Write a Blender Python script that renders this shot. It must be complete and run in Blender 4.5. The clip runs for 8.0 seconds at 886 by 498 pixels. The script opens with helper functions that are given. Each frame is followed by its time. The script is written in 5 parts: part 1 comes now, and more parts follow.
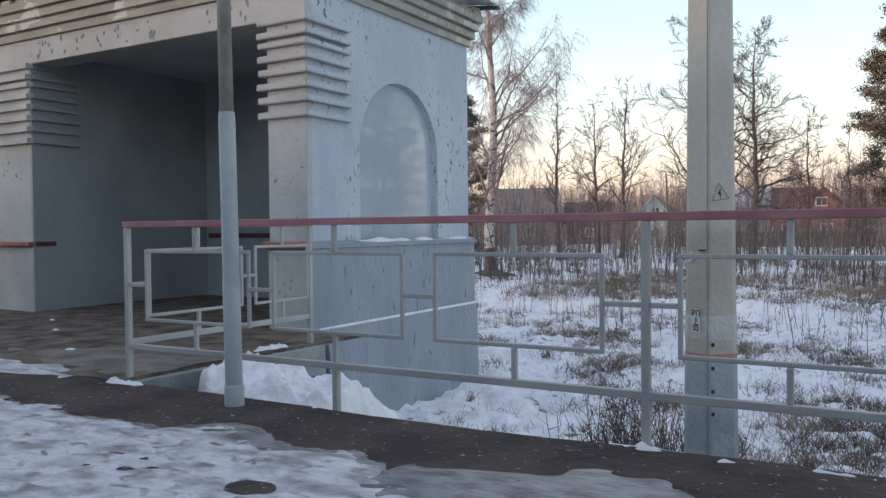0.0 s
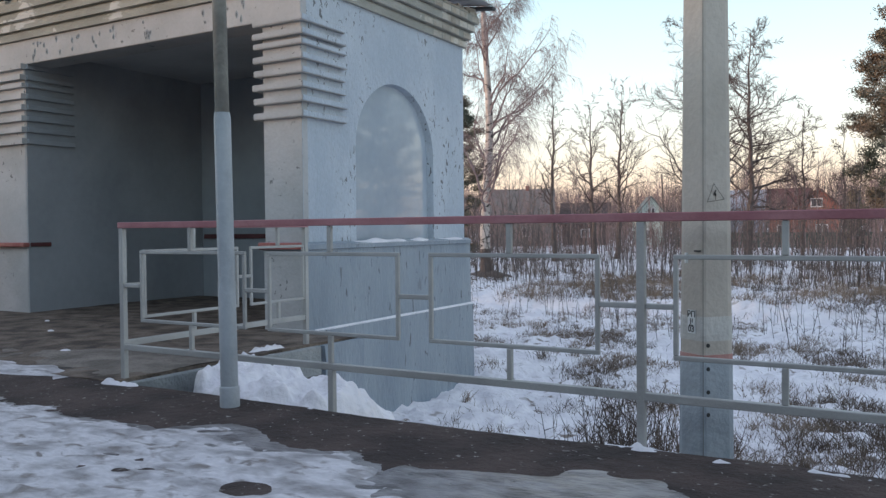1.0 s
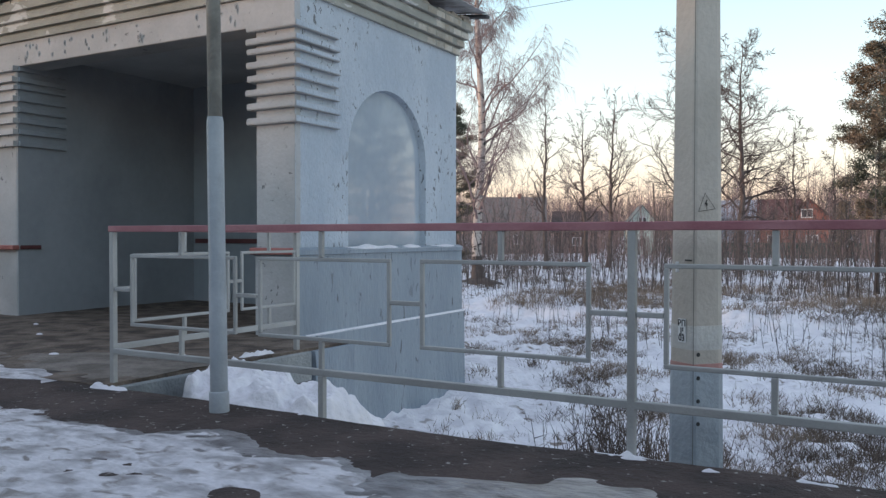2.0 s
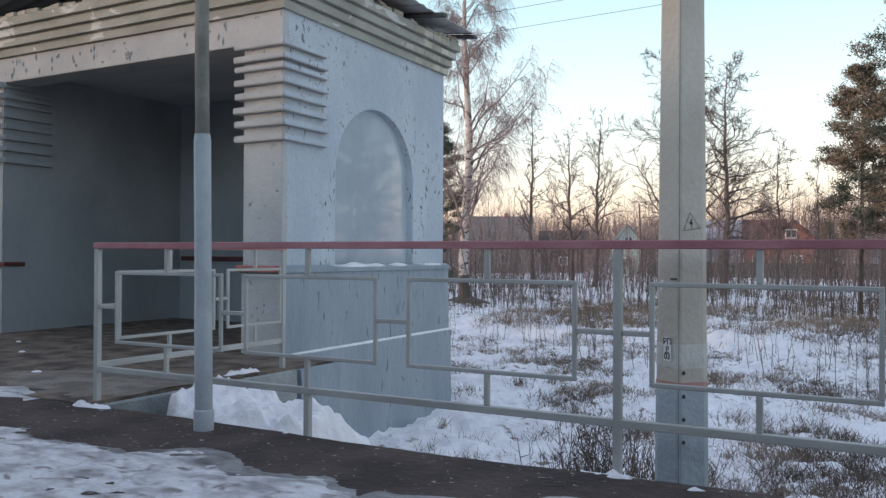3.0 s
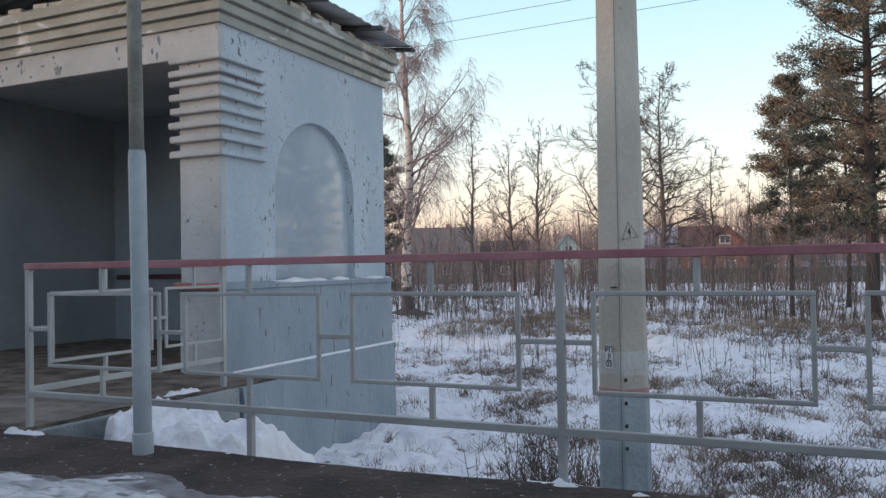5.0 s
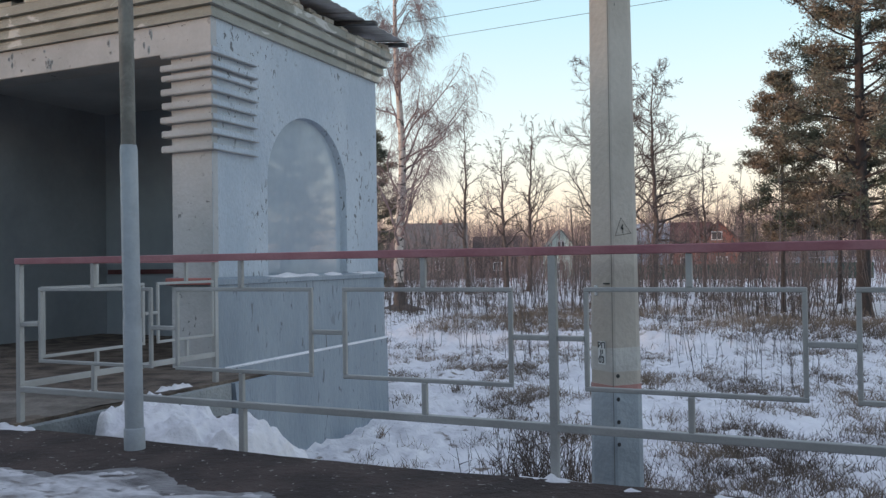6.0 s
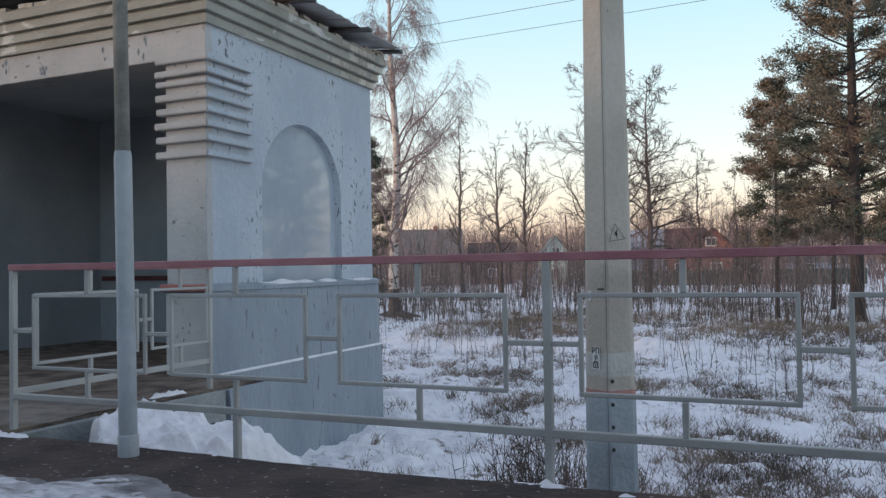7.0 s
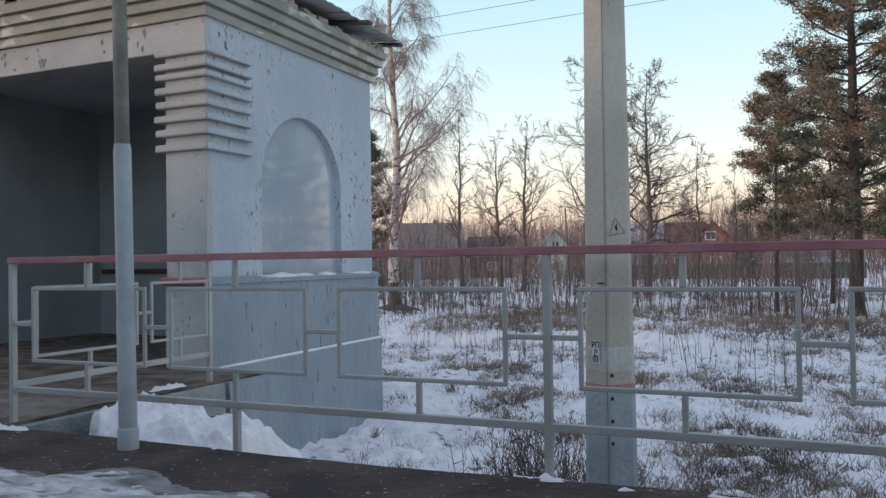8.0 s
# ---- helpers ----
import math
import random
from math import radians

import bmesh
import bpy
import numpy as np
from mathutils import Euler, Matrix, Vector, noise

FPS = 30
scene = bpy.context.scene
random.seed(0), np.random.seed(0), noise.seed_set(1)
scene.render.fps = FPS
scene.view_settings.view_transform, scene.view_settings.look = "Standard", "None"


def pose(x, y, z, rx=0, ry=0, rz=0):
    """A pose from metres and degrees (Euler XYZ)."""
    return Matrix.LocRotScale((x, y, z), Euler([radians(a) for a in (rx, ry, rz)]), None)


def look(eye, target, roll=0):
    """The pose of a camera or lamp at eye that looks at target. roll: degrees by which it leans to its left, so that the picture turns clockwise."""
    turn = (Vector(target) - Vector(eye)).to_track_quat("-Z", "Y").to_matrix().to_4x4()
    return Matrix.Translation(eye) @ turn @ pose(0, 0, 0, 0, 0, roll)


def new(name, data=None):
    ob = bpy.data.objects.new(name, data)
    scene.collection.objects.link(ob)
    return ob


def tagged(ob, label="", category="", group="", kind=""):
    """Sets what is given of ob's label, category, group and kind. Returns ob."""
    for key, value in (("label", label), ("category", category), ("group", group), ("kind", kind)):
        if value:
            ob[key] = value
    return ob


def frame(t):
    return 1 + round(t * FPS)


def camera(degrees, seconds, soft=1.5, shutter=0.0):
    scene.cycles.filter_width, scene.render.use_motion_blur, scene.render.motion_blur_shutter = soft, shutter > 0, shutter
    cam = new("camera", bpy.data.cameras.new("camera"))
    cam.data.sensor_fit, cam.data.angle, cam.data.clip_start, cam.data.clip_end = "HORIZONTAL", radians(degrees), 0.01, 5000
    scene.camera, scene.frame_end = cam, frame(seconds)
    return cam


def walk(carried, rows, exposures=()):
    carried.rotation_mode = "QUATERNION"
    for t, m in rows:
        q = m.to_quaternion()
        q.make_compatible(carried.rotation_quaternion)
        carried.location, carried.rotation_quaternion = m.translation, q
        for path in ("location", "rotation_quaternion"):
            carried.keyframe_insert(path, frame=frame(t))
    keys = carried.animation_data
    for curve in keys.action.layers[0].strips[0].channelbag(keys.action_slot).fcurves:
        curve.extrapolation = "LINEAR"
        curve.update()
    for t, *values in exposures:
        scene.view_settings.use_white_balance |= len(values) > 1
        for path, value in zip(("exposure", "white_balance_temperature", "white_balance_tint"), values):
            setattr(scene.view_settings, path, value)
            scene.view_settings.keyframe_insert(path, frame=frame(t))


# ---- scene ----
cam = camera(55.5, 8.0, soft=1.4)
EYE = 1.196
# seconds, offset of the eye, yaw, pitch, lean
ROWS = [
    (0.0, -0.000, 0.000, -0.000, 31.075, -1.416, 0.552),
    (0.5, 0.000, -0.000, 0.000, 30.918, -1.404, 0.525),
    (1.0, 0.001, 0.001, 0.000, 30.798, -1.362, 0.542),
    (1.5, 0.000, -0.000, 0.000, 30.584, -1.338, 0.435),
    (1.7, 0.000, -0.000, 0.000, 30.480, -1.290, 0.330),
    (2.8, 0.006, -0.010, -0.007, 29.630, 0.360, -1.000),
    (3.0, 0.006, -0.010, -0.007, 29.328, 0.400, -0.281),
    (3.5, -0.002, -0.002, -0.000, 27.136, -0.468, 0.122),
    (4.0, -0.001, 0.000, 0.008, 25.988, 0.104, 0.406),
    (4.2, -0.001, 0.000, 0.008, 25.950, 0.680, 0.590),
    (5.3, 0.004, -0.009, 0.000, 25.280, 1.180, 0.980),
    (5.5, 0.004, -0.009, 0.000, 25.162, 0.999, 0.906),
    (6.0, 0.000, -0.005, 0.003, 24.890, 0.861, 0.843),
    (6.5, -0.002, -0.002, 0.003, 24.674, 1.036, 0.399),
    (7.0, 0.004, -0.009, -0.001, 24.532, 1.291, 0.911),
    (7.5, 0.003, -0.012, 0.002, 24.489, 1.044, 0.867),
    (8.0, 0.001, -0.006, 0.001, 24.513, 0.845, 0.815),
]
walk(cam, [(t, pose(x, y, EYE + z, 0, 0, yaw) @ pose(0, 0, 0, pitch) @ pose(0, 0, 0, 0, lean) @ pose(0, 0, 0, 90))
           for t, x, y, z, yaw, pitch, lean in ROWS],
     exposures=((0.0, 0.26), (1.7, 0.26), (3.0, 0.28), (4.2, 0.24), (5.5, 0.09), (8.0, 0.07)))

# ---------------------------------------------------------------- world and light
world = bpy.data.worlds.new("evening_sky")
scene.world = world
world.use_nodes = True
wt = world.node_tree
wt.nodes.clear()
w_out = wt.nodes.new("ShaderNodeOutputWorld")
w_bg = wt.nodes.new("ShaderNodeBackground")
w_sky = wt.nodes.new("ShaderNodeTexSky")
w_sky.sky_type, w_sky.sun_disc = "NISHITA", False
w_sky.sun_elevation, w_sky.sun_rotation = radians(4), radians(235)
w_geo = wt.nodes.new("ShaderNodeTexCoord")
w_sep = wt.nodes.new("ShaderNodeSeparateXYZ")
w_ramp = wt.nodes.new("ShaderNodeValToRGB")
SKY = [(0.0, (0.86, 0.62, 0.53)), (0.035, (0.95, 0.72, 0.58)), (0.08, (0.95, 0.87, 0.76)), (0.15, (0.81, 0.92, 0.94)),
       (0.28, (0.56, 0.81, 0.94)), (0.55, (0.47, 0.56, 0.74)), (1.0, (0.38, 0.44, 0.62))]
els = w_ramp.color_ramp.elements
while len(els) < len(SKY):
    els.new(0.5)
for e, (p, c) in zip(els, SKY):
    e.position, e.color = p, (*c, 1)
w_mul = wt.nodes.new("ShaderNodeMix")
w_mul.data_type, w_mul.blend_type = "RGBA", "MIX"
w_mul.inputs["Factor"].default_value = 0.86
w_scale = wt.nodes.new("ShaderNodeVectorMath")
w_scale.operation = "SCALE"
w_scale.inputs["Scale"].default_value = 0.4
wt.links.new(w_geo.outputs["Generated"], w_sep.inputs[0])
wt.links.new(w_sep.outputs["Z"], w_ramp.inputs[0])
wt.links.new(w_sky.outputs[0], w_scale.inputs[0])
wt.links.new(w_scale.outputs[0], w_mul.inputs["A"])
wt.links.new(w_ramp.outputs[0], w_mul.inputs["B"])
wt.links.new(w_mul.outputs["Result"], w_bg.inputs[0])
wt.links.new(w_bg.outputs[0], w_out.inputs[0])
w_bg.inputs[1].default_value = 1.12
sun = new("sun", bpy.data.lights.new("sun", "SUN"))
sun.data.energy, sun.data.angle, sun.data.color = 2.4, radians(6), (1.0, 0.62, 0.42)
sun.matrix_world = look((-30, -21, 2.4), (0, 0, 0))


# ---------------------------------------------------------------- materials
def mat(name, c1, c2, rough=0.8, scale=3.0, fine=40.0, fine_amt=0.25, bump=0.2, spots=None, spot_at=0.66, spot_scale=6.0, stretch=(1, 1, 1), metal=0.0, rand=0.0, island=False, lo=0.38, hi=0.62, spot_soft=0.03, spot_mask=0.0):
    """Two colours mixed by coarse noise, fine grain over them, optional spots of a third colour, bump from the grain."""
    m = bpy.data.materials.new(name)
    m.use_nodes = True
    t = m.node_tree
    b = t.nodes["Principled BSDF"]
    b.inputs["Metallic"].default_value = metal
    tc = t.nodes.new("ShaderNodeTexCoord")
    mp = t.nodes.new("ShaderNodeMapping")
    mp.inputs["Scale"].default_value = stretch
    gp = t.nodes.new("ShaderNodeNewGeometry")
    t.links.new(gp.outputs["Position"], mp.inputs[0])

    def noise_node(s, detail=5.0, dist=0.0):
        n = t.nodes.new("ShaderNodeTexNoise")
        n.inputs["Scale"].default_value, n.inputs["Detail"].default_value, n.inputs["Distortion"].default_value = s, detail, dist
        t.links.new(mp.outputs[0], n.inputs["Vector"])
        return n.outputs["Fac"]

    def ramp(src, a, z):
        r = t.nodes.new("ShaderNodeMapRange")
        r.inputs["From Min"].default_value, r.inputs["From Max"].default_value = a, z
        t.links.new(src, r.inputs["Value"])
        return r.outputs[0]

    def mix(f, a, z, mode="MIX"):
        x = t.nodes.new("ShaderNodeMix")
        x.data_type, x.blend_type = "RGBA", mode
        for k, v in (("Factor", f), ("A", a), ("B", z)):
            if isinstance(v, tuple):
                x.inputs[k].default_value = (*v, 1)
            elif isinstance(v, (int, float)):
                x.inputs[k].default_value = v
            else:
                t.links.new(v, x.inputs[k])
        return x.outputs["Result"]
    coarse = ramp(noise_node(scale), lo, hi)
    grain = noise_node(fine, 8.0)
    col = mix(coarse, c1, c2)
    g = ramp(grain, 0.25, 0.75)
    hi_c = tuple(min(1.0, v * (1 + fine_amt)) for v in (1, 1, 1))
    shade = mix(g, (1 - fine_amt,) * 3, hi_c)
    col = mix(1.0, col, shade, "MULTIPLY")
    if spots:
        f = ramp(noise_node(spot_scale, 6.0, 0.6), spot_at, spot_at + spot_soft)
        if spot_mask:
            both = t.nodes.new("ShaderNodeMath")
            both.operation = "MULTIPLY"
            t.links.new(f, both.inputs[0])
            t.links.new(ramp(noise_node(spot_mask, 3.0), 0.44, 0.54), both.inputs[1])
            f = both.outputs[0]
        col = mix(f, col, spots)
    if rand:
        if island:
            src = gp.outputs["Random Per Island"]
        else:
            oi = t.nodes.new("ShaderNodeObjectInfo")
            src = oi.outputs["Random"]
        col = mix(1.0, col, mix(src, (1 - rand,) * 3, (1 + rand * 0.6,) * 3), "MULTIPLY")
    t.links.new(col, b.inputs["Base Color"])
    rr = t.nodes.new("ShaderNodeMapRange")
    rr.inputs["To Min"].default_value, rr.inputs["To Max"].default_value = max(0.02, rough - 0.12), min(1.0, rough + 0.12)
    t.links.new(grain, rr.inputs["Value"])
    t.links.new(rr.outputs[0], b.inputs["Roughness"])
    if bump:
        bn = t.nodes.new("ShaderNodeBump")
        bn.inputs["Strength"].default_value, bn.inputs["Distance"].default_value = bump, 0.03
        lump = t.nodes.new("ShaderNodeMath")
        lump.operation, lump.inputs[1].default_value = "MULTIPLY_ADD", 2.2
        t.links.new(noise_node(fine * 0.22, 4.0), lump.inputs[0])
        t.links.new(grain, lump.inputs[2])
        t.links.new(lump.outputs[0], bn.inputs["Height"])
        t.links.new(bn.outputs[0], b.inputs["Normal"])
    return m


M_WALL = mat("pale_blue_painted_plaster", (0.44, 0.50, 0.565), (0.53, 0.585, 0.64), 0.6, 0.9, 28, 0.15, 0.5, spots=(0.15, 0.158, 0.165), spot_at=0.615, spot_scale=12.0, stretch=(1.2, 1.2, 0.75), spot_mask=0.9)
M_PLINTH = mat("grey_blue_painted_plinth", (0.255, 0.305, 0.355), (0.325, 0.375, 0.42), 0.5, 0.8, 24, 0.14, 0.5, spots=(0.10, 0.11, 0.12), spot_at=0.645, spot_scale=9.0, stretch=(1.5, 1.5, 0.45), spot_mask=0.8)
M_WHITE = mat("chipped_whitewash", (0.42, 0.42, 0.415), (0.515, 0.51, 0.505), 0.75, 1.2, 26, 0.10, 0.22, spots=(0.19, 0.19, 0.19), spot_at=0.65, spot_scale=12.0, spot_mask=0.8)
M_NICHE = mat("glossy_blue_niche_paint", (0.37, 0.43, 0.49), (0.44, 0.50, 0.55), 0.13, 1.1, 10, 0.06, 0.0)
M_NICHE.node_tree.nodes["Principled BSDF"].inputs["Coat Weight"].default_value = 0.7
M_NICHE.node_tree.nodes["Principled BSDF"].inputs["Coat Roughness"].default_value = 0.012
M_NICHE.node_tree.nodes["Principled BSDF"].inputs["Coat IOR"].default_value = 1.6
M_CORN = mat("olive_grey_painted_brick", (0.32, 0.315, 0.27), (0.41, 0.40, 0.35), 0.75, 1.5, 25, 0.12, 0.45, spots=(0.60, 0.59, 0.55), spot_at=0.60, spot_scale=1.7, stretch=(1, 1, 2.0))
M_PITS = mat("bare_grey_mortar", (0.16, 0.158, 0.15), (0.24, 0.235, 0.225), 0.9, 8, 60, 0.2, 0.4)
M_BRICK = mat("weathered_pale_brick", (0.50, 0.44, 0.35), (0.60, 0.56, 0.48), 0.85, 6, 40, 0.2, 0.6, rand=0.25)
# inner walls and ceiling: base colours raised to stand in for window-glass haze
M_INNER = mat("veil_lifted_slate_paint", (0.305, 0.33, 0.355), (0.385, 0.41, 0.435), 0.35, 0.7, 9, 0.1, 0.15)
M_BACK = mat("veil_lifted_glossy_slate_paint", (0.31, 0.335, 0.36), (0.39, 0.415, 0.44), 0.17, 0.7, 5, 0.08, 0.02)
M_CEIL = mat("veil_lifted_ceiling_paint", (0.44, 0.46, 0.48), (0.52, 0.54, 0.56), 0.8, 0.8, 9, 0.1, 0.2)
M_REDST = mat("faded_red_paint", (0.36, 0.10, 0.085), (0.44, 0.17, 0.145), 0.6, 4, 40, 0.15, 0.3)
# the stripe's red again, with the interior shade put into the colour
M_REDIN = mat("shaded_red_paint", (0.105, 0.032, 0.034), (0.15, 0.05, 0.05), 0.6, 4, 40, 0.2, 0.2)
M_ROOF = mat("grey_roofing_sheet", (0.44, 0.43, 0.42), (0.56, 0.55, 0.54), 0.45, 2, 20, 0.15, 0.3)
M_PLANK = mat("tarred_wood_plank", (0.075, 0.075, 0.078), (0.13, 0.128, 0.125), 0.8, 3, 40, 0.25, 0.5, stretch=(1, 6, 6))
M_ASPH = mat("damp_brown_asphalt", (0.046, 0.031, 0.027), (0.104, 0.072, 0.061), 0.86, 2.2, 60, 0.4, 0.7, spots=(0.36, 0.34, 0.31), spot_at=0.655, spot_scale=22.0)
M_CONC = mat("worn_brown_concrete", (0.085, 0.063, 0.048), (0.25, 0.195, 0.152), 0.85, 3.2, 35, 0.4, 0.8, spots=(0.045, 0.038, 0.033), spot_at=0.66, spot_scale=2.2)
M_PATCH = mat("pale_broken_concrete", (0.17, 0.145, 0.12), (0.30, 0.26, 0.22), 0.85, 3.0, 32, 0.35, 0.9)
M_PRING = mat("bleached_red_ring_paint", (0.50, 0.22, 0.20), (0.58, 0.33, 0.29), 0.75, 6, 40, 0.15, 0.2)
M_SLAB = mat("grey_concrete_slab_edge", (0.26, 0.28, 0.28), (0.36, 0.37, 0.36), 0.85, 2.5, 40, 0.2, 0.5)
M_ICE = mat("trodden_icy_snow", (0.36, 0.345, 0.345), (0.77, 0.75, 0.76), 0.5, 5.0, 24, 0.26, 0.6, spots=(0.24, 0.215, 0.20), spot_at=0.555, spot_scale=8.0, stretch=(0.8, 1.25, 1), lo=0.34, hi=0.56, spot_soft=0.12)
M_THIN = mat("thin_grey_ice", (0.13, 0.118, 0.115), (0.33, 0.315, 0.315), 0.32, 7.0, 26, 0.25, 0.4, stretch=(0.75, 1.3, 1), lo=0.36, hi=0.60)
M_SNOW = mat("clean_snow", (0.80, 0.785, 0.80), (0.89, 0.87, 0.88), 0.7, 4.0, 26, 0.06, 0.55)
M_STEEL = mat("grey_painted_steel", (0.38, 0.375, 0.355), (0.45, 0.445, 0.42), 0.5, 3, 50, 0.1, 0.15, spots=(0.22, 0.13, 0.09), spot_at=0.76, spot_scale=9)
M_RAIL = mat("dull_red_painted_rail", (0.34, 0.13, 0.145), (0.42, 0.19, 0.20), 0.5, 3.5, 50, 0.12, 0.15)
M_POLEP = mat("grey_painted_steel_pipe", (0.33, 0.36, 0.38), (0.40, 0.43, 0.45), 0.5, 4, 30, 0.1, 0.2)
M_POLER = mat("bare_weathered_pipe", (0.15, 0.14, 0.12), (0.22, 0.21, 0.18), 0.7, 5, 40, 0.2, 0.3)
M_PCON = mat("weathered_pole_concrete", (0.53, 0.475, 0.405), (0.61, 0.55, 0.475), 0.85, 1.8, 30, 0.10, 0.25, spots=(0.21, 0.20, 0.185), spot_at=0.71, spot_scale=6)
M_PBAND = mat("pale_lime_band", (0.58, 0.56, 0.52), (0.66, 0.64, 0.59), 0.85, 4, 30, 0.1, 0.4)
M_PPAINT = mat("grey_pole_paint", (0.33, 0.38, 0.42), (0.39, 0.44, 0.475), 0.6, 3, 30, 0.1, 0.3)
M_BLACK = mat("black_marking_paint", (0.03, 0.03, 0.03), (0.05, 0.05, 0.05), 0.7, 5, 40, 0.2, 0.0)
M_LABEL = mat("white_number_plate", (0.80, 0.80, 0.78), (0.86, 0.86, 0.84), 0.6, 5, 40, 0.1, 0.0)
M_BARK = mat("dark_grey_bark", (0.11, 0.085, 0.075), (0.17, 0.135, 0.12), 0.9, 3, 25, 0.3, 0.6)
M_TWIG = mat("bare_brown_twigs", (0.075, 0.056, 0.050), (0.125, 0.095, 0.086), 0.9, 1.0, 20, 0.2, 0.0)
M_BIRCH = mat("white_birch_bark", (0.52, 0.45, 0.40), (0.64, 0.57, 0.52), 0.8, 2, 25, 0.12, 0.4, spots=(0.05, 0.045, 0.042), spot_at=0.57, spot_scale=3.0, stretch=(1.2, 1.2, 2.2))
M_BTWIG = mat("reddish_birch_twigs", (0.24, 0.175, 0.170), (0.33, 0.255, 0.25), 0.9, 1.0, 20, 0.2, 0.0)
M_PBARK = mat("orange_pine_bark", (0.046, 0.040, 0.040), (0.078, 0.062, 0.056), 0.9, 2.0, 25, 0.3, 0.6)
# green for shaded needles, brown patches painted for low sun on the foliage
M_NEEDLE = mat("pine_needles_sunlit_brown", (0.100, 0.122, 0.086), (0.27, 0.205, 0.145), 0.7, 0.7, 6, 0.3, 0.0, rand=0.45, island=True)
M_BRUSH = mat("grey_brown_brushwood", (0.085, 0.073, 0.068), (0.155, 0.132, 0.122), 0.9, 0.4, 8, 0.25, 0.0, rand=0.3, island=True)
# distance haze and low pink sunlight are mixed into this twig colour
M_FAR = mat("hazy_pink_far_twigs", (0.24, 0.170, 0.158), (0.34, 0.25, 0.235), 0.9, 0.06, 3, 0.2, 0.0, rand=0.3, island=True)
M_WEED = mat("dark_dry_weeds", (0.075, 0.055, 0.044), (0.16, 0.115, 0.088), 0.9, 0.8, 8, 0.25, 0.0, rand=0.3, island=True)
M_GRASS = mat("dry_brown_grass", (0.15, 0.115, 0.088), (0.33, 0.255, 0.19), 0.9, 0.5, 8, 0.25, 0.0, rand=0.35, island=True)
M_TUFT = mat("matted_brown_grass", (0.13, 0.095, 0.072), (0.31, 0.235, 0.175), 0.9, 0.5, 8, 0.25, 0.0, rand=0.4, island=True)
M_HRED = mat("red_brown_house_siding", (0.24, 0.10, 0.082), (0.30, 0.13, 0.105), 0.8, 0.4, 6, 0.12, 0.0)
M_HROOF = mat("maroon_metal_roof", (0.105, 0.05, 0.045), (0.14, 0.068, 0.06), 0.6, 0.4, 6, 0.12, 0.0)
M_HGRN = mat("pale_green_house_boards", (0.50, 0.60, 0.55), (0.60, 0.68, 0.62), 0.8, 0.4, 6, 0.1, 0.0)
M_HGRN_R = mat("dark_teal_roof_sheet", (0.09, 0.12, 0.125), (0.13, 0.16, 0.165), 0.7, 0.4, 6, 0.1, 0.0)
M_HGREY = mat("grey_house_boards", (0.17, 0.155, 0.15), (0.22, 0.20, 0.19), 0.9, 0.3, 5, 0.15, 0.0)
M_HDARK = mat("dark_brown_house_boards", (0.085, 0.06, 0.055), (0.12, 0.088, 0.08), 0.9, 0.3, 5, 0.15, 0.0)
M_HBLUE = mat("pale_blue_house_wall", (0.36, 0.42, 0.50), (0.44, 0.49, 0.56), 0.8, 0.3, 5, 0.1, 0.0)
M_TRIM = mat("white_window_trim", (0.66, 0.66, 0.66), (0.74, 0.74, 0.74), 0.7, 2, 20, 0.08, 0.0)
M_GLASS = mat("dark_window_glass", (0.05, 0.055, 0.065), (0.07, 0.078, 0.09), 0.1, 1, 5, 0.05, 0.0)
M_GFENCE = mat("green_board_fence", (0.045, 0.085, 0.07), (0.075, 0.12, 0.10), 0.8, 0.3, 5, 0.2, 0.0)
M_WIRE = mat("dark_overhead_wire", (0.04, 0.04, 0.04), (0.06, 0.06, 0.06), 0.6, 3, 20, 0.1, 0.0)


def snow_and_grass(name):
    """Snow over dead grass: the grass shows through where a stretched noise is high."""
    m = mat(name, (0.825, 0.80, 0.82), (0.925, 0.90, 0.91), 0.75, 2.2, 18, 0.07, 0.9, spots=(0.25, 0.205, 0.17), spot_at=0.575, spot_scale=6.0, stretch=(0.8, 1.3, 1.0), spot_soft=0.07, spot_mask=0.35)
    return m


M_GROUND = snow_and_grass("snowy_field")


# ---------------------------------------------------------------- builders
def part(name, bm, material, parent=None, label=""):
    me = bpy.data.meshes.new(name)
    bm.to_mesh(me)
    bm.free()
    me.materials.append(material)
    ob = new(name, me)
    if parent:
        ob.parent = parent
    if label:
        ob["label"] = label
    return ob


def raw(name, verts, faces, material, parent=None, smooth=False):
    me = bpy.data.meshes.new(name)
    me.from_pydata(verts, [], faces)
    me.materials.append(material)
    if smooth:
        me.shade_smooth()
    ob = new(name, me)
    if parent:
        ob.parent = parent
    return ob


def thing(name, label, category, group="", kind="", at=(0, 0, 0)):
    ob = new(name)
    ob.location = at
    return tagged(ob, label, category, group, kind)


def box(bm, x0, x1, y0, y1, z0, z1, bev=0.0):
    m = Matrix.Translation(((x0 + x1) / 2, (y0 + y1) / 2, (z0 + z1) / 2)) @ Matrix.Diagonal((x1 - x0, y1 - y0, z1 - z0, 1))
    r = bmesh.ops.create_cube(bm, size=1, matrix=m)
    if bev:
        es = list({e for v in r["verts"] for e in v.link_edges})
        bmesh.ops.bevel(bm, geom=es, offset=bev, segments=1, affect="EDGES")
    return bm


def boxed(*a, **k):
    return box(bmesh.new(), *a, **k)


